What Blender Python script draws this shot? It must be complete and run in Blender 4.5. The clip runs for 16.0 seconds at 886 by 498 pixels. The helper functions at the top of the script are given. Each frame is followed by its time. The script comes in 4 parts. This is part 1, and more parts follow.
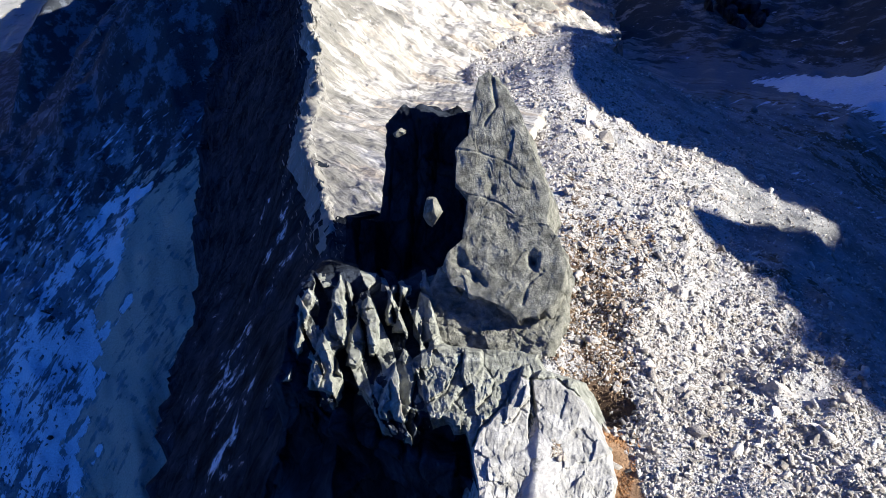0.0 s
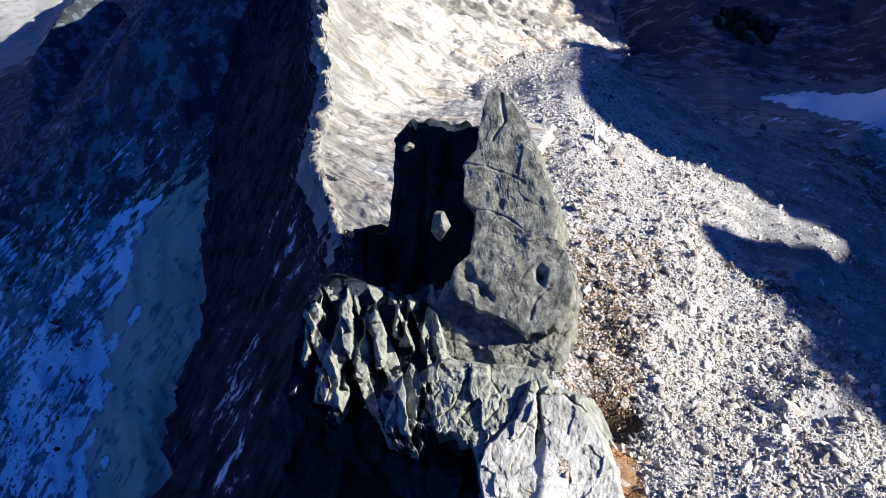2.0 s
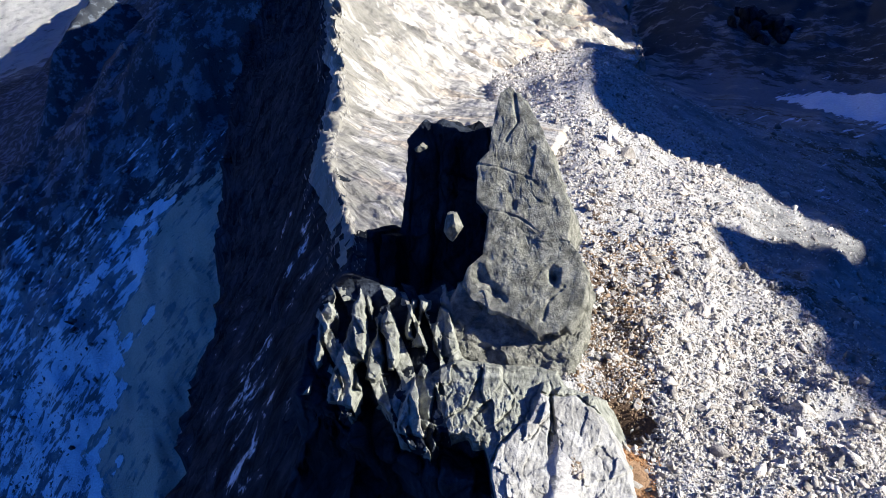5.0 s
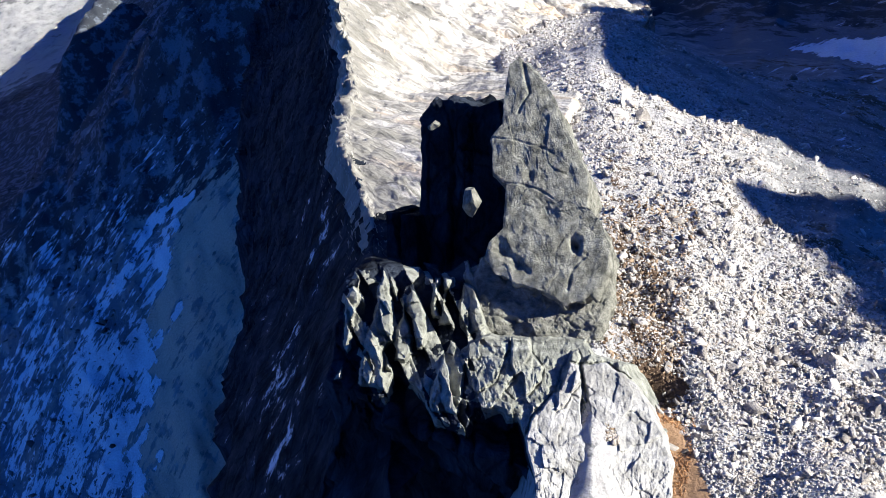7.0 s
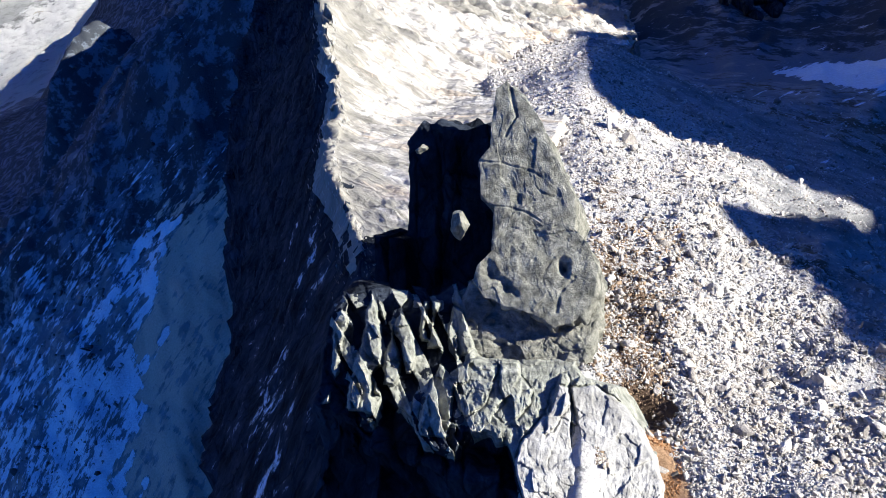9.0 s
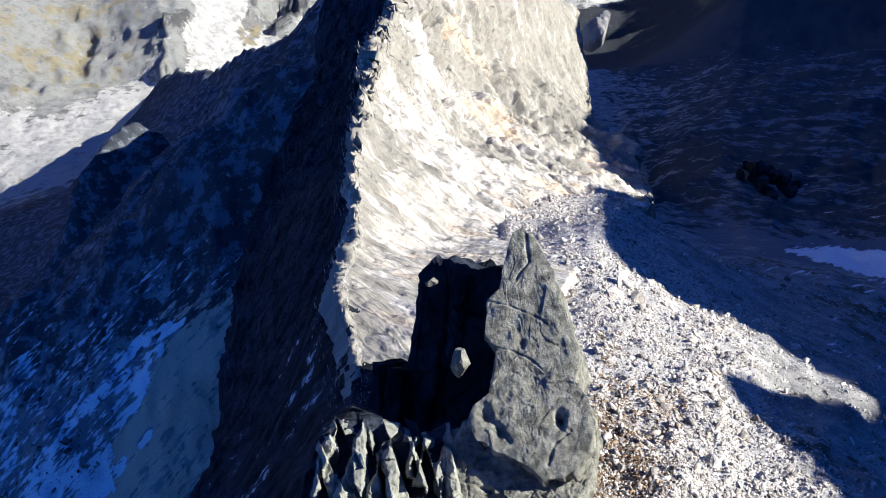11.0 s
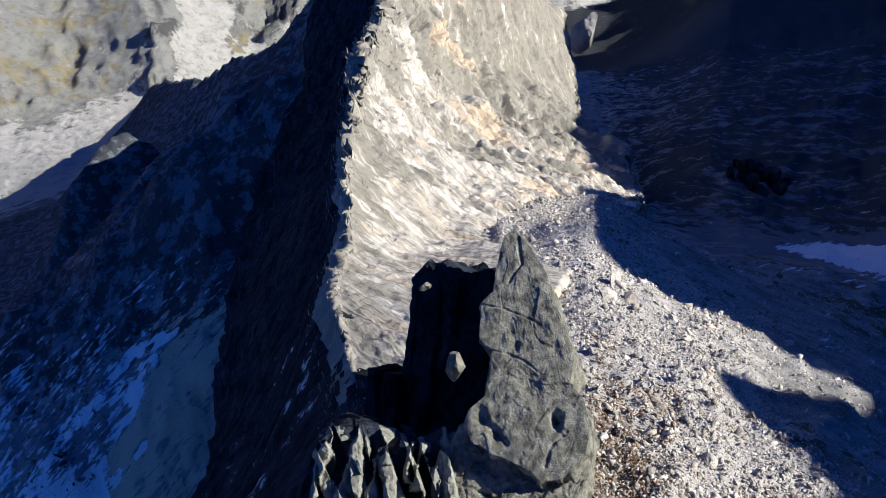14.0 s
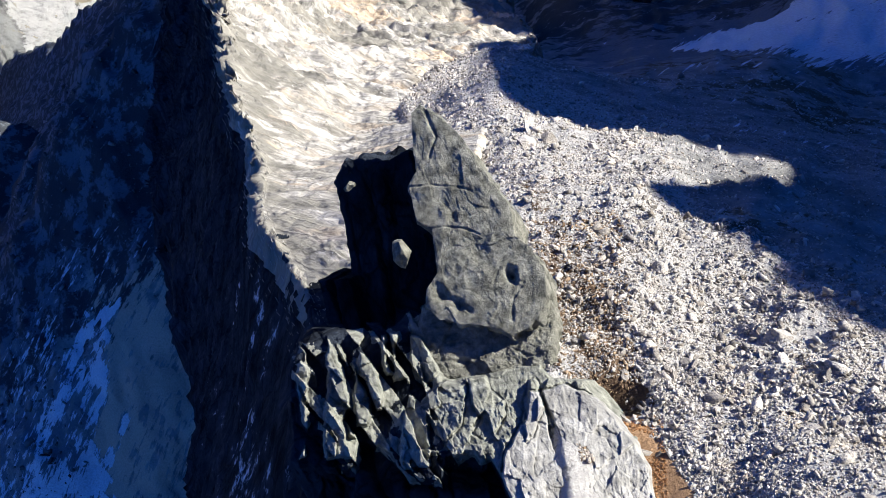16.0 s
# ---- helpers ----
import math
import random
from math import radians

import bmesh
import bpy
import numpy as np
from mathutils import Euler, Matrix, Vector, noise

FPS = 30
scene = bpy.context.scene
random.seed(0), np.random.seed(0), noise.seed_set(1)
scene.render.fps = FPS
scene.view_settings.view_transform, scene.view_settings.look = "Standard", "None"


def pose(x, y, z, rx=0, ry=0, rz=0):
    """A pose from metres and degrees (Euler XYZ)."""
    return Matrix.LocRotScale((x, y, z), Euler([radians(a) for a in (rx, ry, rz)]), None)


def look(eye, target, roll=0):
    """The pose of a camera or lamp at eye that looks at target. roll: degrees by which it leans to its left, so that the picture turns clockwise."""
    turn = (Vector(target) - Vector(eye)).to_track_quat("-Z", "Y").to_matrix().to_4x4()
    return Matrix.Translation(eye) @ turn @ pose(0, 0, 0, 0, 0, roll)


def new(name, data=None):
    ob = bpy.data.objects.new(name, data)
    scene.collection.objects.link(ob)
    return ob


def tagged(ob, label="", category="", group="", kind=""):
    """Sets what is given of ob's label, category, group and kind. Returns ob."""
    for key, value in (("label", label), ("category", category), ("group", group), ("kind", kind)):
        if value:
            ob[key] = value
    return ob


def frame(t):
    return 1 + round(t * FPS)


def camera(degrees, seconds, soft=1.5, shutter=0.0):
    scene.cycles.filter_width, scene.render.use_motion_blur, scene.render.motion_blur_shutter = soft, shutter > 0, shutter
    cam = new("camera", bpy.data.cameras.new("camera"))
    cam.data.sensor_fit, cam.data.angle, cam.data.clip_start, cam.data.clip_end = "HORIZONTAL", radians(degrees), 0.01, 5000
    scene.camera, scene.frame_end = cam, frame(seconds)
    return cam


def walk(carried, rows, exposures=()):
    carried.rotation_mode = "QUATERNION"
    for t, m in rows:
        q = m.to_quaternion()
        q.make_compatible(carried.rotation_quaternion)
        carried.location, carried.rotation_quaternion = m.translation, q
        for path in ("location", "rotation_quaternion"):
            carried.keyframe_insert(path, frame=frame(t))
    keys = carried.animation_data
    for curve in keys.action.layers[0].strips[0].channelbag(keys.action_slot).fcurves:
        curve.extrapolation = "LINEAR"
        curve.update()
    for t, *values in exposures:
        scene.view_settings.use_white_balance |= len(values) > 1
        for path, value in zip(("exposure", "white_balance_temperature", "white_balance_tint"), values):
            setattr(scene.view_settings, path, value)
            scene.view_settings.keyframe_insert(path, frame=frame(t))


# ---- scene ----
# The standpoint is a rocky summit; the world's origin is the eye of the person who films.
cam = camera(56.63, 16.0, soft=0.85)
PATH = [
    (0.0, pose(0, 0, 0, 47.837, 2.003, -3.543)),
    (0.5, pose(0, 0, 0, 48.307, 2.248, -3.673)),
    (1.0, pose(0, 0, 0, 48.543, 2.869, -4.068)),
    (1.5, pose(0, 0, 0, 48.745, 2.601, -3.543)),
    (2.0, pose(0, 0, 0, 48.846, 2.065, -2.878)),
    (2.5, pose(0, 0, 0, 48.862, 2.215, -2.908)),
    (3.0, pose(0, 0, 0, 48.923, 2.256, -2.814)),
    (5.5, pose(0, 0, 0, 48.927, 2.534, -1.708)),
    (6.0, pose(0, 0, 0, 48.609, 2.749, -1.056)),
    (6.5, pose(0, 0, 0, 47.641, 5.462, -3.126)),
    (7.0, pose(0, 0, 0, 47.204, 6.516, -3.745)),
    (7.5, pose(0, 0, 0, 46.999, 6.548, -4.120)),
    (8.0, pose(0, 0, 0, 47.318, 7.360, -5.361)),
    (8.2, pose(0, 0, 0, 47.456, 7.620, -5.965)),
    (10.3, pose(0, 0, 0, 53.933, 2.241, -0.935)),
    (10.5, pose(0, 0, 0, 55.203, 1.908, -0.745)),
    (11.0, pose(0, 0, 0, 58.392, 0.760, -0.036)),
    (11.5, pose(0, 0, 0, 62.180, 0.409, 0.021)),
    (12.0, pose(0, 0, 0, 66.124, 0.486, -0.225)),
    (12.5, pose(0, 0, 0, 69.000, 0.000, 0.000)),
    (13.0, pose(0, 0, 0, 68.364, -0.211, 0.170)),
    (13.5, pose(0, 0, 0, 64.147, 1.244, -0.549)),
    (14.0, pose(0, 0, 0, 58.651, 1.507, -1.099)),
    (14.5, pose(0, 0, 0, 55.959, 1.101, -1.458)),
    (15.0, pose(0, 0, 0, 53.749, 3.887, -3.763)),
    (15.5, pose(0, 0, 0, 51.010, 7.675, -11.138)),
    (16.0, pose(0, 0, 0, 48.891, 12.012, -14.951)),
]
walk(cam, PATH, [(0.0, 1.56, 6400, 8), (6.0, 1.56, 6400, 8), (8.2, 1.76, 6350, 8), (10.5, 1.7, 6350, 8), (11.5, 1.42, 6450, 8), (12.5, 1.22, 6600, 8), (13.5, 1.08, 6600, 8), (14.0, 1.1, 6550, 8), (15.0, 1.22, 6500, 8), (16.0, 1.36, 6500, 8)])

# ---- light ----
SUN_BEARING, SUN_HEIGHT = 102.0, 32.0
TO_SUN = Vector((math.sin(radians(SUN_BEARING)) * math.cos(radians(SUN_HEIGHT)),
                 math.cos(radians(SUN_BEARING)) * math.cos(radians(SUN_HEIGHT)), math.sin(radians(SUN_HEIGHT))))
world = bpy.data.worlds.new("sky")
scene.world = world
world.use_nodes = True
sky = world.node_tree.nodes.new("ShaderNodeTexSky")
sky.sky_type, sky.sun_disc = "NISHITA", False
sky.sun_elevation, sky.sun_rotation = radians(SUN_HEIGHT), radians(SUN_BEARING)
sky.altitude = 2500
back = world.node_tree.nodes["Background"]
back.inputs["Strength"].default_value = 0.097
sky.air_density, sky.dust_density, sky.ozone_density = 1.0, 0.0, 4.0
deep_blue = world.node_tree.nodes.new("ShaderNodeMix")  # thin, clear air at this height
deep_blue.data_type, deep_blue.blend_type = "RGBA", "MULTIPLY"
deep_blue.inputs["Factor"].default_value, deep_blue.inputs["B"].default_value = 1.0, (0.075, 0.30, 0.80, 1)
world.node_tree.links.new(sky.outputs[0], deep_blue.inputs["A"])
world.node_tree.links.new(deep_blue.outputs["Result"], back.inputs["Color"])
sun = new("sun", bpy.data.lights.new("sun", "SUN"))
sun.data.energy, sun.data.angle, sun.data.color = 5.0, radians(0.5), (1.0, 0.965, 0.91)
sun.matrix_world = look(TO_SUN * 300, (0, 0, 0))


# ---- small tools ----
def spot(bearing, dip, reach):
    """The place seen from the standpoint under a bearing and a dip, at a level distance."""
    a = radians(bearing)
    return np.array((reach * math.sin(a), reach * math.cos(a), reach * math.tan(radians(dip))))


_rng = np.random.RandomState(7)
_perm = np.tile(_rng.permutation(256), 3)
_grad = _rng.normal(size=(256, 3))
_grad /= np.linalg.norm(_grad, axis=1)[:, None]


def perlin(p):
    """Gradient noise, about -0.7 to 0.7, at an array of places."""
    p = np.asarray(p, float)
    c = np.floor(p).astype(int)
    f = p - c
    w = f * f * f * (f * (f * 6 - 15) + 10)
    c &= 255
    out = 0
    for dx in (0, 1):
        for dy in (0, 1):
            for dz in (0, 1):
                h = _perm[_perm[_perm[c[..., 0] + dx] + c[..., 1] + dy] + c[..., 2] + dz]
                g = (_grad[h] * (f - (dx, dy, dz))).sum(-1)
                out = out + g * np.where(dx, w[..., 0], 1 - w[..., 0]) * np.where(dy, w[..., 1], 1 - w[..., 1]) * np.where(dz, w[..., 2], 1 - w[..., 2])
    return out


def fbm(p, octaves=4, ridged=False):
    total, size, amount = 0, 1.0, 1.0
    p = np.asarray(p, float)
    for _ in range(octaves):
        n = perlin(p * size + 11.3 * size)
        total = total + amount * ((0.5 - np.abs(n) * 2) if ridged else n)
        size, amount = size * 2.03, amount * 0.52
    return total


def curve_through(points, n):
    """n places on a smooth curve through the given ones."""
    p = np.asarray(points, float)
    k = np.linspace(0, len(p) - 1, n)
    i = np.minimum(k.astype(int), len(p) - 2)
    f = (k - i)[:, None]
    a, b, c, d = p[np.maximum(i - 1, 0)], p[i], p[i + 1], p[np.minimum(i + 2, len(p) - 1)]
    return 0.5 * (2 * b + (c - a) * f + (2 * a - 5 * b + 4 * c - d) * f * f + (3 * b - a - 3 * c + d) * f ** 3)


def grid_mesh(name, verts, closed=False, flip=False, keep=None):
    """A mesh from a (rows, columns, 3) array; keep: which of its faces."""
    nu, nv = verts.shape[:2]
    idx = np.arange(nu * nv).reshape(nu, nv)
    if closed:
        idx = np.concatenate([idx, idx[:, :1]], 1)
    q = np.stack([idx[:-1, :-1], idx[1:, :-1], idx[1:, 1:], idx[:-1, 1:]], -1).reshape(-1, 4)
    if keep is not None:
        q = q[keep.ravel()]
    if flip:
        q = q[:, ::-1]
    me = bpy.data.meshes.new(name)
    me.vertices.add(nu * nv)
    me.vertices.foreach_set("co", np.ascontiguousarray(verts, np.float32).ravel())
    me.loops.add(q.size)
    me.loops.foreach_set("vertex_index", np.ascontiguousarray(q, np.int32).ravel())
    me.polygons.add(len(q))
    me.polygons.foreach_set("loop_start", np.arange(0, q.size, 4, dtype=np.int32))
    me.polygons.foreach_set("use_smooth", np.ones(len(q), bool))
    me.update(calc_edges=True)
    return me


def grid_normals(v):
    n = np.cross(np.gradient(v, axis=0), np.gradient(v, axis=1))
    return n / (np.linalg.norm(n, axis=-1, keepdims=True) + 1e-9)


def mask(me, name, values):
    me.attributes.new(name, "FLOAT", "POINT").data.foreach_set("value", np.ascontiguousarray(values, np.float32).ravel())


def loft(rails, nu, spans):
    """A grid of places over rails that run side by side; spans: the steps between each two."""
    lines = [curve_through(r, nu) for r in rails]
    cols = []
    for k, (a, b) in enumerate(zip(lines, lines[1:])):
        for s in range(spans[k]):
            cols.append(a + (b - a) * (s / spans[k]))
    cols.append(lines[-1])
    return np.stack(cols, 1)


def smooth_step(a, b, x):
    t = np.clip((x - a) / (b - a), 0, 1)
    return t * t * (3 - 2 * t)


def cells(p, seed=0):
    """Broken plates: for places in a plane, a step height and a tilt for each cell, and the closeness to a cell's edge."""
    p = np.asarray(p, float)
    c = np.floor(p).astype(int)
    best, second = np.full(p.shape[:-1], 9.0), np.full(p.shape[:-1], 9.0)
    val = np.zeros(p.shape[:-1])
    for dx in (-1, 0, 1):
        for dy in (-1, 0, 1):
            h = _perm[(_perm[(c[..., 0] + dx + seed) & 255] + c[..., 1] + dy) & 255]
            off = np.stack([c[..., 0] + dx + 0.5 + _grad[h, 0] * 0.6, c[..., 1] + dy + 0.5 + _grad[h, 1] * 0.6], -1) - p
            dist = (off ** 2).sum(-1)
            v = _grad[h, 2] + 0.9 * (off[..., 0] * _grad[h, 1] - off[..., 1] * _grad[h, 0])
            near = dist < best
            second = np.where(near, best, np.minimum(second, dist))
            val = np.where(near, v, val)
            best = np.where(near, dist, best)
    return val, np.sqrt(second) - np.sqrt(best)


# ---- materials ----
def material(name, dark, light, rough=0.9, grain=1.0, bump=0.6, tint=None, stretch=(1, 1, 1), turn=(0, 0, 0), fine=6.0, masks=(), plates=0.0, island=False, coords="", far=False, crackle=1.0, streaks=0.0, gloss=0.03):
    """Rock or rubble: colours mixed by noise at two sizes, an optional tint in patches, broken plates, masks that lay other colours over it."""
    m = bpy.data.materials.new(name)
    m.use_nodes = True
    nt = m.node_tree
    nodes, link = nt.nodes, nt.links.new
    bsdf = nodes["Principled BSDF"]
    bsdf.inputs["Roughness"].default_value = rough
    bsdf.inputs["Specular IOR Level"].default_value = gloss
    coord = nodes.new("ShaderNodeTexCoord")
    mapping = nodes.new("ShaderNodeMapping")
    mapping.inputs["Scale"].default_value = stretch
    mapping.inputs["Rotation"].default_value = [radians(a) for a in turn]
    if coords:
        own = nodes.new("ShaderNodeAttribute")
        own.attribute_name = coords
        link(own.outputs["Vector"], mapping.inputs["Vector"])
    else:
        link(coord.outputs["Object"], mapping.inputs["Vector"])

    def tex(scale, detail=6.0, rough_=0.6):
        n = nodes.new("ShaderNodeTexNoise")
        n.inputs["Scale"].default_value, n.inputs["Detail"].default_value, n.inputs["Roughness"].default_value = scale, detail, rough_
        link(mapping.outputs[0], n.inputs["Vector"])
        return n.outputs["Fac"]

    def streak_tex(attr, scale):
        at_ = nodes.new("ShaderNodeAttribute")
        at_.attribute_name = attr
        n = nodes.new("ShaderNodeTexNoise")
        n.inputs["Scale"].default_value, n.inputs["Detail"].default_value, n.inputs["Roughness"].default_value = scale, 8.0, 0.68
        link(at_.outputs["Vector"], n.inputs["Vector"])
        return n.outputs["Fac"]

    def ramp(value, a, b):
        r = nodes.new("ShaderNodeMapRange")
        r.inputs["From Min"].default_value, r.inputs["From Max"].default_value = a, b
        link(value, r.inputs["Value"])
        return r.outputs["Result"]

    def mix(fac, a, b, kind="MIX"):
        x = nodes.new("ShaderNodeMix")
        x.data_type, x.blend_type = "RGBA", kind
        for sock, val in ((x.inputs["Factor"], fac), (x.inputs["A"], a), (x.inputs["B"], b)):
            if isinstance(val, bpy.types.NodeSocket):
                link(val, sock)
            else:
                sock.default_value = val if isinstance(val, float) else (*val, 1)
        return x.outputs["Result"]

    def math_(op, a, b):
        x = nodes.new("ShaderNodeMath")
        x.operation = op
        for sock, val in zip(x.inputs, (a, b)):
            if isinstance(val, bpy.types.NodeSocket):
                link(val, sock)
            else:
                sock.default_value = val
        return x.outputs[0]

    big, small = tex(grain), tex(grain * fine, 8.0, 0.7)
    colour = mix(ramp(big, 0.35, 0.65), dark, light)
    colour = mix(ramp(small, 0.35, 0.65), mix(0.5, colour, dark), colour)
    height = math_("ADD", big, small)
    if tint:
        colour = mix(ramp(tex(grain * 0.43), 0.52, 0.68), colour, mix(0.6, colour, tint))
    if island:
        geo = nodes.new("ShaderNodeNewGeometry")
        info = nodes.new("ShaderNodeObjectInfo")
        pick = math_("FRACT", math_("ADD", geo.outputs["Random Per Island"], info.outputs["Random"]), 0.0)
        colour = mix(pick, mix(0.75, colour, dark), mix(0.6, colour, light))
    if plates:
        vor = nodes.new("ShaderNodeTexVoronoi")
        vor.inputs["Scale"].default_value = plates
        vor.inputs["Randomness"].default_value = 1.0
        warp = nodes.new("ShaderNodeVectorMath")
        warp.operation = "MULTIPLY_ADD"
        wn = nodes.new("ShaderNodeTexNoise")
        wn.inputs["Scale"].default_value = plates * 1.3
        link(mapping.outputs[0], wn.inputs["Vector"])
        link(wn.outputs["Color"], warp.inputs[0])
        warp.inputs[1].default_value = (0.5 / plates,) * 3
        link(mapping.outputs[0], warp.inputs[2])
        link(warp.outputs[0], vor.inputs["Vector"])
        sep = nodes.new("ShaderNodeSeparateColor")
        link(vor.outputs["Color"], sep.inputs[0])
        colour = mix(math_("MULTIPLY", sep.outputs[0], 0.55), colour, mix(0.6, colour, dark))
        edge = nodes.new("ShaderNodeTexVoronoi")
        edge.feature = "DISTANCE_TO_EDGE"
        edge.inputs["Scale"].default_value = plates
        link(warp.outputs[0], edge.inputs["Vector"])
        crack = math_("MULTIPLY", ramp(edge.outputs["Distance"], 0.0, 0.10), crackle)
        colour = mix(math_("MULTIPLY", ramp(edge.outputs["Distance"], 0.035, 0.0), 0.5 * crackle), colour, tuple(c * 0.3 for c in dark))
        height = math_("ADD", height, math_("ADD", math_("MULTIPLY", sep.outputs[1], 0.7), math_("MULTIPLY", crack, 0.5)))
    bands = None
    if streaks:
        run = nodes.new("ShaderNodeMapping")
        run.inputs["Scale"].default_value = (1.0, 0.33, 1.0)
        link(mapping.outputs[0], run.inputs["Vector"])
        sn = nodes.new("ShaderNodeTexNoise")
        sn.inputs["Scale"].default_value, sn.inputs["Detail"].default_value, sn.inputs["Roughness"].default_value = streaks, 9.0, 0.72
        link(run.outputs[0], sn.inputs["Vector"])
        bands = sn.outputs["Fac"]
        height = math_("ADD", height, math_("MULTIPLY", bands, 0.9))
    for attr, over, scale, *own_way in masks:
        at = nodes.new("ShaderNodeAttribute")
        at.attribute_name = attr
        add = math_("ADD", at.outputs["Fac"], math_("MULTIPLY", ramp(streak_tex(own_way[0], scale) if own_way else tex(scale, 9.0, 0.72), 0.32, 0.68), 0.9))
        over_ = mix(ramp(small, 0.35, 0.65), tuple(c * 0.72 for c in over), over)
        colour = mix(ramp(add, 0.92, 1.08), colour, over_)
    if bands:
        colour = mix(math_("MULTIPLY", ramp(bands, 0.47, 0.37), 0.45), colour, tuple(c * 0.32 for c in dark))
        colour = mix(math_("MULTIPLY", ramp(bands, 0.56, 0.66), 0.45), colour, light)
    if far:
        at = nodes.new("ShaderNodeAttribute")
        at.attribute_name = "distance"
        coarse = tex(0.10, 12.0, 0.80)
        colour = mix(math_("MULTIPLY", math_("MULTIPLY", at.outputs["Fac"], 0.6), ramp(coarse, 0.50, 0.40)), colour, mix(0.65, colour, (0.09, 0.09, 0.078)))
    link(colour, bsdf.inputs["Base Color"])
    b = nodes.new("ShaderNodeBump")
    b.inputs["Strength"].default_value, b.inputs["Distance"].default_value = bump, 0.35 / grain
    link(height, b.inputs["Height"])
    if far:
        b2 = nodes.new("ShaderNodeBump")
        b2.inputs["Strength"].default_value, b2.inputs["Distance"].default_value = 0.9, 14.0
        link(math_("MULTIPLY", at.outputs["Fac"], coarse), b2.inputs["Height"])
        link(b.outputs[0], b2.inputs["Normal"])
        link(b2.outputs[0], bsdf.inputs["Normal"])
    else:
        link(b.outputs[0], bsdf.inputs["Normal"])
    return m


ROCK_PALE = material("pale_weathered_rock", (0.22, 0.204, 0.175), (0.68, 0.645, 0.58), grain=1.3, tint=(0.50, 0.36, 0.22), fine=5, plates=1.6, coords="strata", bump=0.5, masks=(("dust", (0.86, 0.84, 0.79), 0.8), ("weathered", (0.25, 0.235, 0.20), 0.8), ("ochre", (0.50, 0.40, 0.29), 0.5)), streaks=0.9, crackle=0.6)
ROCK_DARK = material("dark_schist", (0.07, 0.069, 0.056), (0.29, 0.281, 0.23), gloss=0.25, grain=5.0, fine=7, bump=0.7)
# near-black, bluish copy of the rock: deep shade is put into its colour
ROCK_SHADE = material("shade_dark_rock", (0.006, 0.008, 0.012), (0.062, 0.075, 0.100), grain=1.1, fine=5, bump=0.8, plates=1.0, stretch=(1, 1, 0.3), masks=(("snow", (0.8, 0.82, 0.86), 1.1),))
ROCK_GREY = material("grey_rock", (0.12, 0.12, 0.115), (0.32, 0.31, 0.30), grain=0.25, fine=9)
ROCK_LEDGE = material("grey_green_schist", (0.115, 0.117, 0.098), (0.36, 0.36, 0.305), grain=4.5, fine=6, bump=0.5, plates=3.0, crackle=0.1)
LEDGE_PALE = material("pale_grey_ledge_rock", (0.18, 0.174, 0.16), (0.44, 0.427, 0.395), grain=4.0, fine=6, plates=1.6, bump=0.4, crackle=0.3)
FLAKE = material("flaked_pale_rock", (0.12, 0.114, 0.10), (0.42, 0.40, 0.36), grain=1.5, fine=5, tint=(0.5, 0.36, 0.22), island=True)
RUST = material("rusty_stone", (0.075, 0.048, 0.032), (0.44, 0.32, 0.21), grain=3.0, fine=5, island=True)
RUST_EARTH = material("orange_earth", (0.15, 0.065, 0.03), (0.52, 0.29, 0.14), grain=3.0, fine=5, island=True)
RUBBLE = material("dark_rubble", (0.05, 0.05, 0.05), (0.30, 0.295, 0.29), grain=0.6, fine=5, island=True)
STONE = material("scree_stone", (0.13, 0.115, 0.10), (0.74, 0.69, 0.62), grain=3.0, fine=5, tint=(0.55, 0.40, 0.25), island=True)
# two masks, schist and the near-black one after it, put shade into colour
GROUND = material("mountain_ground", (0.15, 0.148, 0.14), (0.38, 0.37, 0.35), grain=0.5, fine=9, far=True,
                  masks=(("scree", (0.46, 0.44, 0.41), 3.5), ("schist", (0.16, 0.18, 0.205), 0.3), ("shade_tone", (0.054, 0.060, 0.068), 0.3), ("earth", (0.12, 0.08, 0.053), 3.0), ("turf", (0.13, 0.105, 0.075), 1.2), ("rust", (0.34, 0.21, 0.12), 3.0), ("fan", (0.66, 0.47, 0.35), 1.6, "run"),
                         ("pale", (0.62, 0.605, 0.56), 0.05), ("crag", (0.36, 0.362, 0.335), 0.08), ("gully", (0.13, 0.132, 0.13), 1.0, "ribway"), ("grass", (0.37, 0.325, 0.215), 0.04), ("snow", (0.8, 0.82, 0.86), 2.0, "run")))

